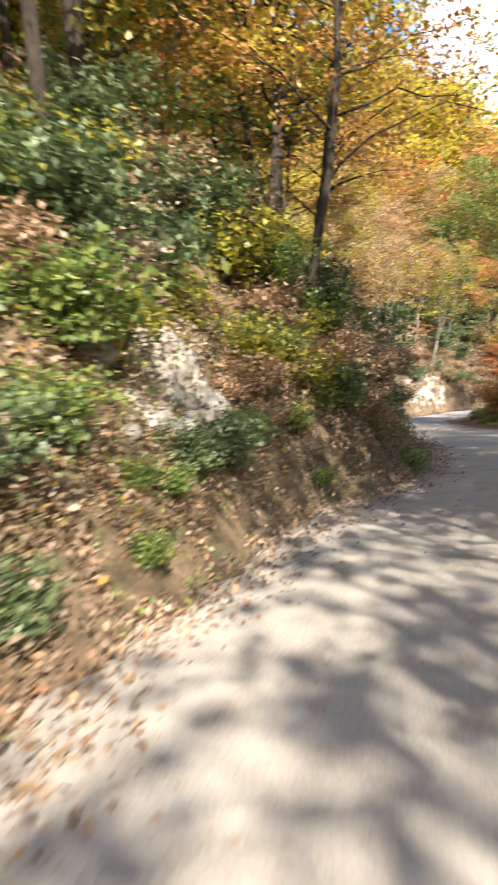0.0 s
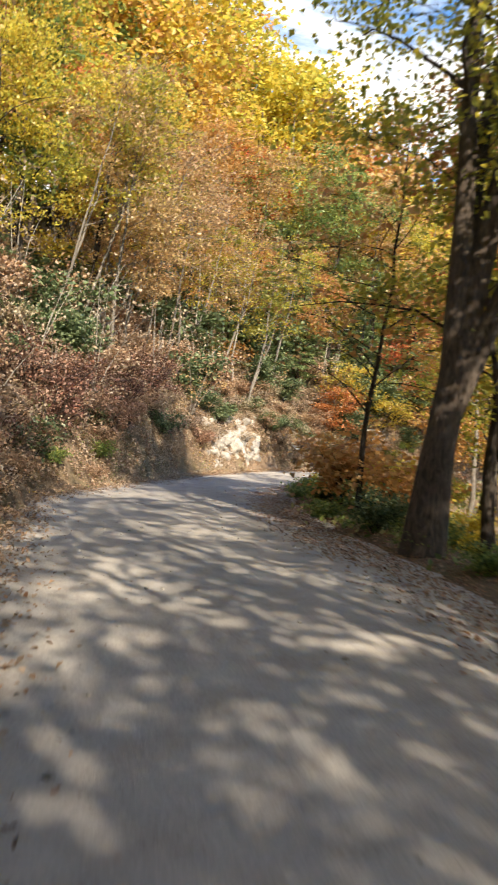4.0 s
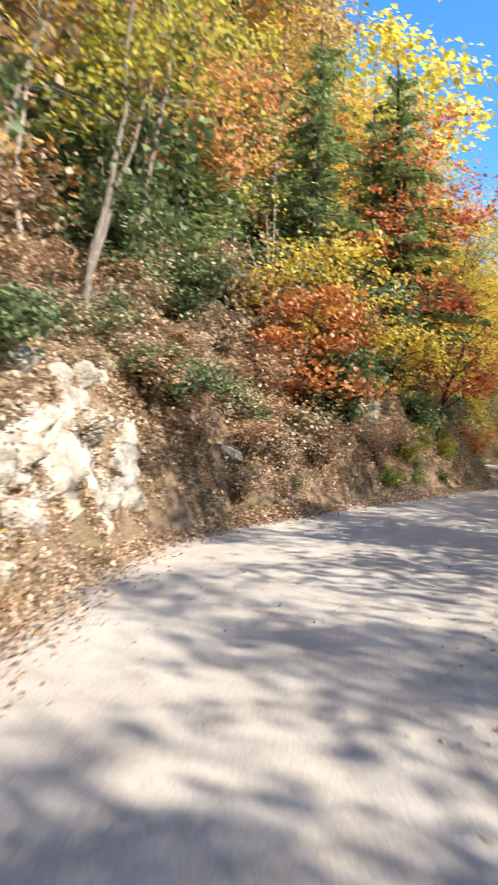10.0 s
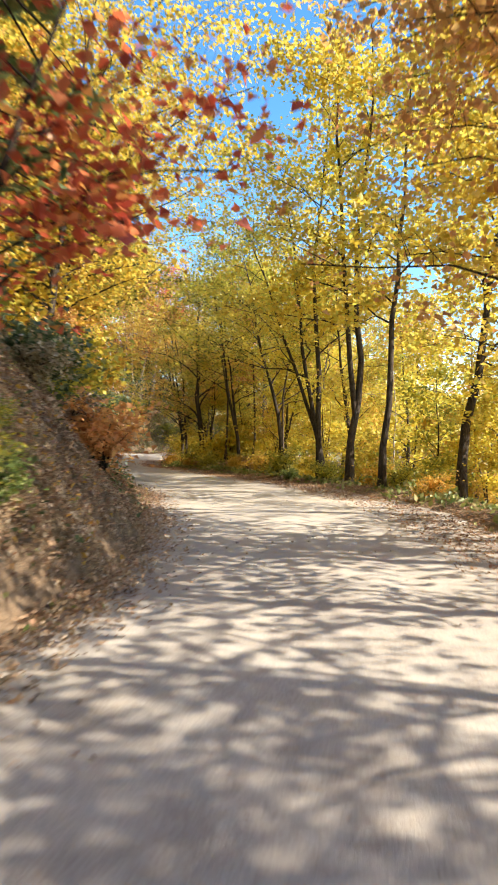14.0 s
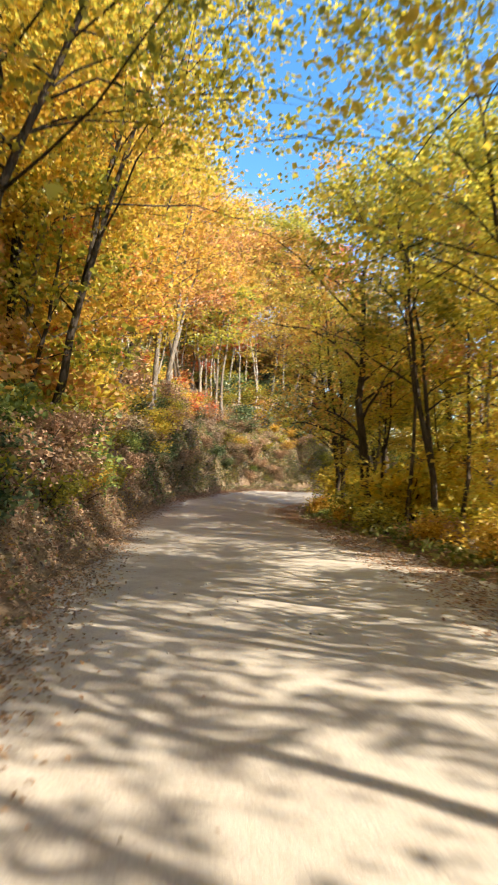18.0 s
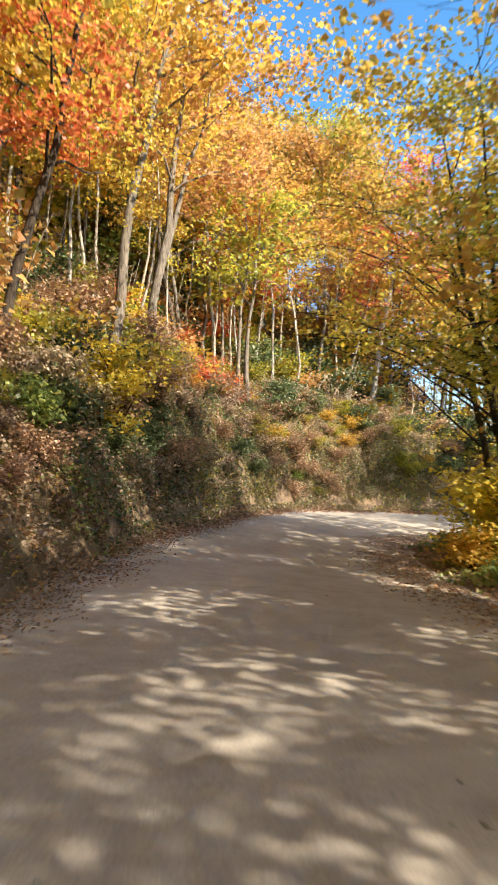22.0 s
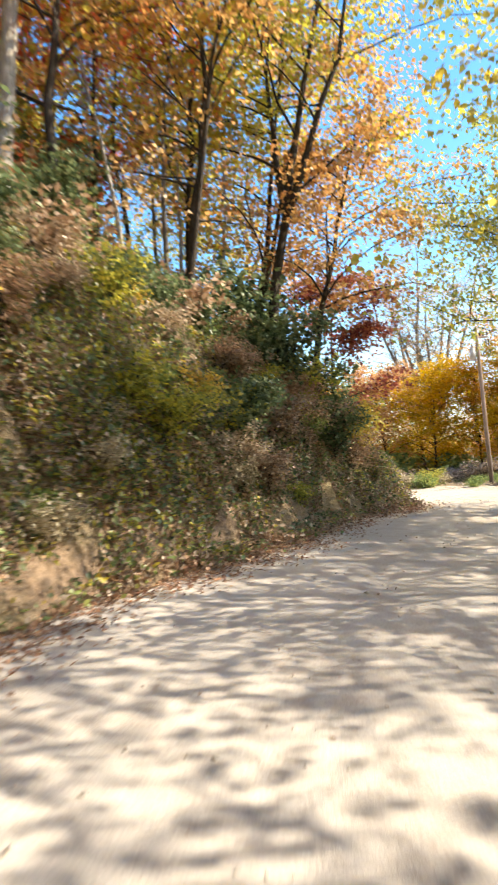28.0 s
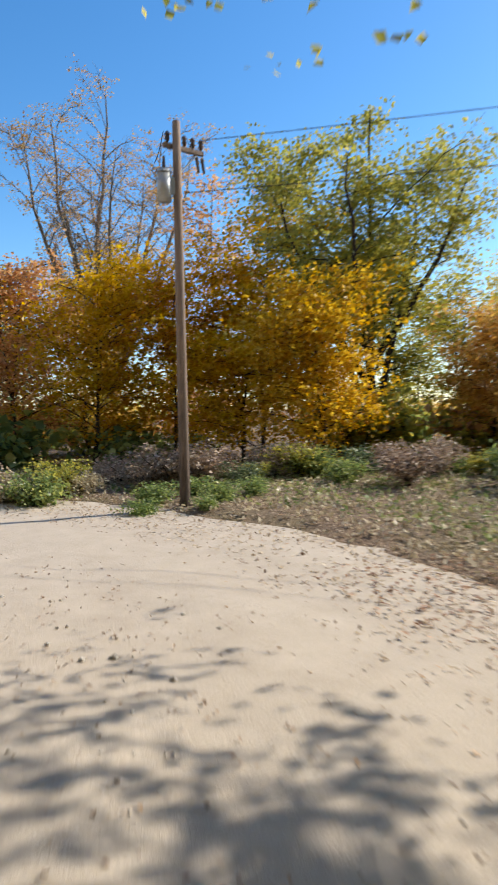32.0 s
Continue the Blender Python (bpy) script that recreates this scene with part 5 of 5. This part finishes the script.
for k in (-0.07, 0.07):
    part("bushing", rod(0.028, 0.018, (cx + k, cy, PH - 0.86), (cx + k * 1.3, cy, PH - 0.66), 8), ceramic, can)
part("mount_bracket", box((0.07, 0.12, 0.3), pose(cx, 0.11, PH - 1.15), 0.01), tin, pole)


def cable(name, a, c, sag, r, label):
    a, c = Vector(a), Vector(c)
    pts = [a.lerp(c, i / 24) - Vector((0, 0, sag * 4 * (i / 24) * (1 - i / 24))) for i in range(25)]
    V, F = tube(pts, [r] * 25, 6)
    return tagged(new(name, mesh_from(name, V, F, wire_mat, True)), label, "cable")


far_end = Vector((92.0, 52.0, 7.4))
cable("power_cable", pole.matrix_basis @ (tilt_arm @ Vector((0.6, 0.12, PH - 0.18))), far_end + Vector((0, 0, 0.4)), 0.5, 0.008, "thin dark overhead power cable on the pole")
cable("service_cable", pole.matrix_basis @ Vector((0, -0.1, PH - 1.25)), far_end - Vector((0, 0, 0.8)), 0.5, 0.008, "dark lower overhead cable on the pole")
for a, c in (((0.3, PH - 0.22), (0.66, PH - 0.55)), ((-0.2, PH - 0.2), (-0.35, PH - 0.75))):
    cable("jumper_cable", pole.matrix_basis @ (tilt_arm @ Vector((a[0], 0.12, a[1]))), pole.matrix_basis @ (tilt_arm @ Vector((c[0], 0.2, c[1]))), 0.08, 0.008, "short looping cable at the pole top")

# ---- rocks of the cut bank, fallen log ----


def rock(x, y, z, size, seed, label, flat=0.7):
    rng = np.random.default_rng(seed)
    bm = bmesh.new()
    bmesh.ops.create_icosphere(bm, subdivisions=2, radius=1)
    ph = rng.uniform(0, 6, 3)
    cuts = [Vector(rng.normal(size=3)).normalized() for _ in range(14)]
    lim = rng.uniform(0.28, 0.62, 14)
    for v in bm.verts:
        for cdir, l in zip(cuts, lim):
            d = v.co.dot(cdir)
            if d > l:
                v.co -= cdir * (d - l) * 0.97
        v.co *= 1 + rng.normal() * 0.05 + 0.06 * math.sin(v.co.x * 5 + ph[0]) * math.sin(v.co.y * 6 + ph[1]) + 0.03 * math.sin(v.co.z * 13 + ph[2])
    me = bpy.data.meshes.new("rock")
    bm.to_mesh(me)
    bm.free()
    me.materials.append(rock_mat)
    o = new("rock", me)
    o.matrix_basis = pose(x, y, z, *(float(a) for a in rng.uniform(-25, 25, 2)), float(rng.uniform(0, 360))) @ Matrix.Diagonal((size * rng.uniform(0.8, 1.3), size * rng.uniform(0.6, 1.0), size * flat, 1))
    return tagged(o, label, "rock", "rocks in the cut bank")


def outcrop(label, s0, s1, o0, o1, depth, seed):
    """A fractured rock face that breaks through the bank: blocks of uneven depth with sharp joints."""
    rng = np.random.default_rng(seed)
    nu, nv = 110, 44
    su, ov = np.meshgrid(np.linspace(s0, s1, nu), np.linspace(o0, o1, nv), indexing="ij")
    su, ov = su.ravel(), ov.ravel()
    k = np.clip(np.searchsorted(ST, su), 1, len(ST) - 1)
    f = ((su - ST[k - 1]) / (ST[k] - ST[k - 1]))[:, None]
    base, nl = LN[k - 1] * (1 - f) + LN[k] * f, NL[k - 1] * (1 - f) + NL[k] * f
    o = table(su, LEFT) + ov
    z = land(base[:, 0] + nl[:, 0] * o, base[:, 1] + nl[:, 1] * o)
    q = np.c_[su + 0.3 * z, z * 1.15 - 0.25 * su]                       # tilted beds
    q += 0.08 * np.c_[lattice(su * 3, z * 3, seed), lattice(su * 3, z * 3, seed + 1)]
    cell = rng.uniform((s0, -18), (s1 + 1.5, 8), (900, 2))
    d = ((q[:, None, :] - cell[None]) ** 2 * np.array([1.0, 2.2])).sum(2)
    near = np.argsort(d, 1)[:, :2]
    gap = np.sqrt(np.take_along_axis(d, near[:, 1:2], 1))[:, 0] - np.sqrt(np.take_along_axis(d, near[:, :1], 1))[:, 0]
    out = rng.uniform(-0.35, 1.0, 900)[near[:, 0]] * depth - 0.12 * (gap < 0.05)
    fade = np.minimum.reduce([(su - s0) / 0.5, (s1 - su) / 0.5, (ov - o0) / 0.12, (o1 - ov) / 0.3, np.ones(len(su))])
    out = out * np.clip(fade, 0, 1) - 0.14 * (1 - np.clip(fade, 0, 1)) + 0.03 * lattice(su * 9, z * 9, seed + 2)
    V = np.c_[base[:, 0] + nl[:, 0] * (o - out), base[:, 1] + nl[:, 1] * (o - out), z + 0.25 * out]
    return tagged(new("rock_outcrop", mesh_from("rock_outcrop", V, grid_faces(nu, nv), rock_mat)), label, "rock")


outcrop("pale fractured rock face breaking through the cut bank", 53.8, 58.7, 0.12, 1.4, 0.34, 91)
outcrop("small mossy grey rock face low in the shaded bank", 6.0, 9.0, 0.6, 2.2, 0.25, 92)
outcrop("weathered rock ledges in the bank of the inner bend", 66.5, 69.5, 0.4, 1.5, 0.25, 93)
for i, (s, u, dz, size) in enumerate(((54.0, 0.55, -0.1, 0.5), (55.2, 0.3, -0.2, 0.5), (56.9, 0.3, -0.1, 0.5), (57.7, 0.5, 0.0, 0.6))):
    x, y = spot(s, float(table(s, LEFT)) + u)
    rock(x, y, land1(x, y) + dz - 0.1, size, 300 + i, "pale angular rock jutting from the cut bank", 0.8 + 0.25 * math.sin(i * 2.1))
for s, u, sc in ((59.0, 0.9, 0.55), (59.6, 0.7, 0.6), (60.1, 1.0, 0.5), (61.4, 0.9, 0.5), (62.0, 0.7, 0.45)):
    x, y = spot(s, float(table(s, LEFT)) + u)
    put("b_ever2", x, y, sc, 40.0 * s, group=BG)
x, y = spot(61.0, float(table(61.0, LEFT)) + 0.5)
rock(x, y, land1(x, y) + 0.15, 0.4, 350, "rounded pale boulder on the bank", 0.9)
for i in range(18):
    s = float(R.uniform(2, 152))
    o = float(table(s, LEFT)) + R.uniform(0.1, 1.6)
    x, y = spot(s, o)
    rock(x, y, land1(x, y) - 0.02, float(R.uniform(0.1, 0.3)), 360 + i, "small weathered stone at the bank foot")

a, c = Vector((85.0, 106.6, 0)), Vector((88.6, 105.2, 0))
a.z, c.z = land1(a.x, a.y) + 0.45, land1(c.x, c.y) + 0.12
log_ob = new("fallen_log")
tagged(log_ob, "bleached fallen tree trunk lying on the hillside", "log")
V, F = tube([a, a.lerp(c, 0.3) + Vector((0, 0, 0.05)), a.lerp(c, 0.6), c], [0.15, 0.14, 0.12, 0.07], 9)
smooth_part("trunk", V, F, BARK["pale"], log_ob)
for u, dv in ((0.35, (0.4, -0.3, 1.1)), (0.6, (0.5, -0.5, 1.3)), (0.2, (0.2, 0.1, 0.9))):
    p = a.lerp(c, u)
    V, F = tube([p, p + Vector(dv) * 0.6, p + Vector(dv) * 1.3 + Vector((0.3, 0, 0))], [0.04, 0.03, 0.012], 5)
    smooth_part("broken_limb", V, F, BARK["pale"], log_ob)

# ---- fallen leaves, low growth ----


def strewn(name, label, count, s0, s1, o_of, size, mat, lift, seed, flat=0.9, clump=0.0):
    """Small leaves over the land between two stations; o_of gives the offsets."""
    rng = np.random.default_rng(seed)
    s = rng.uniform(s0, s1, count)
    o = o_of(s, rng)
    if clump:
        keepers = lattice(s * 1.1, o * 1.1, seed) + 0.6 * lattice(s * 0.4, o * 0.4, seed + 1) + rng.normal(size=count) * 0.25 > clump
        s, o = s[keepers], o[keepers]
    k = np.clip(np.searchsorted(ST, s), 0, len(ST) - 1)
    x, y = LN[k, 0] + NL[k, 0] * o, LN[k, 1] + NL[k, 1] * o
    x, y = x + rng.normal(size=len(s)) * 0.25, y + rng.normal(size=len(s)) * 0.25
    ss, oo, zz = plan(x, y)
    z = np.maximum(land(x, y), np.where((oo < table(ss, LEFT)) & (oo > -table(ss, RIGHT)), zz - 0.02, -99))
    if lift > 0.2:
        lift = lift * (0.35 + 1.3 * np.clip(lattice(x * 0.8, y * 0.8, 21), 0, 1))
    cen = np.c_[x, y, z + rng.uniform(0.015, 1, len(s)) * lift]
    ob = new(name, leaves_mesh(name, cen, size * 0.8, rng, mat, flat, 0.6))
    return tagged(ob, label, "leaves", kind="stuff")


lef = lambda lo, hi, p=1.0: (lambda s, r: table(s, LEFT) + lo + (hi - lo) * r.uniform(size=len(s)) ** p)
rig = lambda lo, hi, p=1.0: (lambda s, r: -table(s, RIGHT) - (lo + (hi - lo) * r.uniform(size=len(s)) ** p))
strewn("fallen_leaves", "brown fallen leaves along the bank foot", 42000, -6, 158, lef(-0.6, 1.0), 0.095, LEAF["dry"], 0.06, 401)
strewn("fallen_leaves", "brown fallen leaves on the bank", 90000, -6, 158, lef(0.2, 9.0, 1.6), 0.1, LEAF["litter"], 0.12, 402, 0.7)
strewn("fallen_leaves", "rust and orange fallen leaves on the bank", 36000, -6, 158, lef(0.0, 8.0, 1.6), 0.09, LEAF["rust"], 0.15, 403, 0.6)
strewn("fallen_leaves", "fallen leaves along the outer road edge", 52000, -2, 160, rig(-1.2, 2.5), 0.085, LEAF["litter"], 0.05, 404)
strewn("fallen_leaves", "orange fallen leaves along the outer road edge", 18000, -2, 160, rig(-1.4, 2.0), 0.09, LEAF["rust"], 0.05, 405)
strewn("fallen_leaves", "scattered leaves on the road", 2200, -2, 166, lambda s, r: table(s, LEFT) - (table(s, LEFT) + table(s, RIGHT)) * r.uniform(size=len(s)), 0.055, LEAF["dry"], 0.02, 406)
strewn("fallen_leaves", "red-brown leaf drift along the outer wheel track", 46000, 4, 132, rig(-1.5, 0.4, 0.8), 0.075, LEAF["litter"], 0.03, 440, 0.9, -0.5)
strewn("fallen_leaves", "red-brown leaf drift along the bank foot", 36000, 2, 150, lef(-0.9, 0.3, 0.7), 0.075, LEAF["litter"], 0.03, 441, 0.9, -0.5)
strewn("fallen_leaves", "orange and copper leaves strewn on the open slope", 14000, 137, 146, lef(1.8, 6.0), 0.11, LEAF["copper"], 0.08, 442, 0.8, -0.4)
strewn("grass", "short dry and green grass on the verge by the clearing", 16000, 154, 178, rig(1.5, 9.0), 0.13, LEAF["grass"], 0.1, 443, 0.15, -0.35)
strewn("grass", "short straw grass on the verge by the clearing", 26000, 154, 178, rig(0.2, 9.0), 0.12, LEAF["straw"], 0.08, 444, 0.2, -0.4)
strewn("ground_cover", "red-brown leaves over the foot of the last bank", 60000, 118, 157, lef(-0.25, 1.0), 0.1, LEAF["litter"], 0.22, 445, 0.5, -0.9)
strewn("fallen_leaves", "brown leaf drift at the foot of the last bank", 30000, 116, 157, lef(-1.2, 0.1, 0.7), 0.085, LEAF["litter"], 0.03, 446, 0.9, -0.5)
strewn("ground_cover", "tan and rust brush over the cut bank", 50000, 56, 68, lef(-0.25, 2.6), 0.1, LEAF["tan"], 0.35, 447, 0.4, -0.7)
strewn("ground_cover", "rust leaves caught in the brush of the cut bank", 30000, 56, 68, lef(-0.25, 2.6), 0.095, LEAF["litter"], 0.3, 448, 0.4, -0.6)
strewn("ground_cover", "low green plants on the bank", 60000, -6, 158, lef(0.1, 5.0, 1.2), 0.09, LEAF["green"], 0.4, 407, 0.35, 0.35)
strewn("ground_cover", "pale tan dry growth on the bank", 60000, 22, 64, lef(0.1, 5.0, 1.2), 0.11, LEAF["tan"], 0.4, 412, 0.35, -0.1)
strewn("ground_cover", "brown leaves over the bank foot", 40000, 118, 157, lef(-0.35, 1.3), 0.12, LEAF["dry"], 0.3, 419, 0.4, -0.6)
strewn("ground_cover", "green leaves over the bank foot", 30000, 118, 157, lef(-0.2, 1.5), 0.13, LEAF["green"], 0.45, 420, 0.3, 0.1)
strewn("ground_cover", "tan brush over the bank foot", 80000, 40, 80, lef(-0.3, 1.8), 0.075, LEAF["tan"], 0.35, 421, 0.4, -0.5)
strewn("ground_cover", "rust leaves over the bank foot", 30000, 0, 120, lef(-0.4, 1.2), 0.1, LEAF["rust"], 0.2, 422, 0.6, -0.3)
strewn("fallen_leaves", "tan and brown leaves on the bare dirt by the clearing", 9000, 154, 176, rig(-1.6, 4.0), 0.075, LEAF["tan"], 0.04, 423)
strewn("fallen_leaves", "brown leaf litter on the bare dirt by the clearing", 6000, 154, 176, rig(-1.2, 5.0), 0.075, LEAF["dry"], 0.04, 424)
strewn("ground_cover", "green growth on the shaded bank", 42000, -8, 27, lef(0.05, 6.0), 0.085, LEAF["evergreen"], 0.5, 425, 0.3, 0.35)
strewn("ground_cover", "brown growth on the shaded bank", 60000, -8, 27, lef(-0.1, 4.5), 0.09, LEAF["dry"], 0.4, 430, 0.35, -0.4)
strewn("ground_cover", "green weeds at the shaded bank foot", 30000, -8, 27, lef(-0.1, 2.5), 0.085, LEAF["green"], 0.45, 431, 0.3, 0.35)
strewn("ground_cover", "olive growth on the shaded bank", 26000, -8, 27, lef(0.05, 6.0), 0.09, LEAF["olive"], 0.5, 426, 0.3, 0.5)
for x, y, sc in ((110.8, 94.2, 0.42), (110.0, 95.7, 0.36), (111.2, 95.5, 0.45), (111.6, 93.4, 0.4), (109.9, 94.6, 0.28), (112.0, 94.6, 0.45)):
    put("b_green", x, y, sc, group=SG)
strewn("ground_cover", "brown leaves on the steep bank face", 45000, 120, 157, lef(-0.05, 0.8), 0.12, LEAF["dry"], 0.7, 427, 0.3, -0.5)
strewn("ground_cover", "dark leaves on the steep bank face", 18000, 120, 157, lef(0.0, 0.9), 0.14, LEAF["evergreen"], 0.8, 428, 0.3, 0.0)
strewn("ground_cover", "olive leaves on the steep bank face", 25000, 120, 157, lef(0.0, 0.9), 0.12, LEAF["olive"], 0.8, 429, 0.3, 0.2)
strewn("ground_cover", "dark evergreen leaves over the bank", 30000, 118, 157, lef(0.05, 4.5), 0.15, LEAF["evergreen"], 0.6, 415, 0.3, 0.0)
strewn("ground_cover", "brown and tan leaves over the bank", 70000, 116, 157, lef(0.0, 4.5), 0.13, LEAF["dry"], 0.5, 416, 0.3, -0.3)
strewn("ground_cover", "rust leaves over the bank", 30000, 116, 157, lef(0.0, 4.5), 0.13, LEAF["rust"], 0.6, 417, 0.3, 0.3)
strewn("ground_cover", "straw weeds along the gravel edge", 16000, 157, 186, lef(0.4, 3.5), 0.3, LEAF["straw"], 0.6, 418, 0.05, 0.0)
strewn("ground_cover", "mixed green and olive growth on the bank", 70000, 118, 158, lef(0.1, 6.0, 1.1), 0.13, LEAF["olive"], 0.5, 413, 0.35, 0.2)
strewn("fallen_leaves", "leaves and specks over the sunlit gravel", 9000, 150, 178, lambda s, r: table(s, LEFT) - (table(s, LEFT) + table(s, RIGHT) + 4) * r.uniform(size=len(s)) ** 0.6, 0.055, LEAF["dry"], 0.02, 414)
strewn("ground_cover", "withered brown growth on the bank", 110000, -6, 158, lef(0.2, 6.0, 1.2), 0.11, LEAF["dry"], 0.45, 408, 0.35, 0.1)
strewn("ground_cover", "yellow and gold low leaves on the bank", 40000, -6, 158, lef(0.2, 6.0, 1.2), 0.12, LEAF["gold"], 0.4, 409, 0.35, 0.5)
strewn("grass", "green grass and weeds beside the road", 40000, -2, 150, rig(0.3, 3.5), 0.22, LEAF["grass"], 0.3, 410, 0.1, 0.2)
strewn("ground_cover", "dark evergreen undergrowth on the bank", 40000, 60, 158, lef(0.3, 6.0, 1.2), 0.15, LEAF["evergreen"], 0.5, 411, 0.35, 0.45)

for i in range(9):
    s = float(R.uniform(137, 152.5))
    x, y = spot(s, float(table(s, LEFT)) + float(R.uniform(1.0, 4.5)))
    put("b_ever", x, y, float(R.uniform(0.45, 0.75)), group=BG)
for i in range(110):
    a = radians(float(R.uniform(-75, 60)))
    rr = 21 + 26 * float(R.uniform()) ** 1.3
    x, y = 99.5 + math.cos(a) * rr, 95.5 + math.sin(a) * rr
    BULK["undergrowth"].append((["far_b_olive", "far_b_rust", "far_b_orange", "far_b_gold", "far_b_green"][int(R.integers(5))], pose(x, y, land1(x, y) - 0.1, 0, 0, float(R.uniform(0, 360))) @ Matrix.Scale(float(R.uniform(1.0, 2.2)), 4)))

# loose stones on the gravel
rng = np.random.default_rng(77)
N = 9000
s = rng.uniform(-2, 172, N)
u = rng.beta(0.7, 0.7, N)
o = table(s, LEFT) + 0.3 - (table(s, LEFT) + table(s, RIGHT) + 0.8) * u
k = np.clip(np.searchsorted(ST, s), 0, len(ST) - 1)
c = np.c_[LN[k, 0] + NL[k, 0] * o, LN[k, 1] + NL[k, 1] * o, LN[k, 2] + table(s, CROSS) * np.clip(o, -6, 5) - 0.015]
size = 0.008 + 0.03 * rng.uniform(size=N) ** 3
octa = np.array([(1, 0, 0), (0, 1, 0), (-1, 0, 0), (0, -1, 0), (0, 0, 0.7), (0, 0, -0.7)], float)
V = c[:, None, :] + octa[None] * size[:, None, None] * rng.uniform(0.6, 1.5, (N, 6, 1))
face = np.array([(0, 1, 4), (1, 2, 4), (2, 3, 4), (3, 0, 4), (1, 0, 5), (2, 1, 5), (3, 2, 5), (0, 3, 5)])
tagged(new("loose_stones", mesh_from("loose_stones", V.reshape(-1, 3), (face[None] + np.arange(N)[:, None, None] * 6).reshape(-1, 3), rock_mat)), "loose stones scattered over the packed gravel", "stones", kind="stuff")
joined("woods", "distant autumn woods in yellow, gold, orange and red", "woods", BULK["woods"])
joined("undergrowth", "tangled shrubs under the trees farther up the slope", "undergrowth", BULK["undergrowth"])
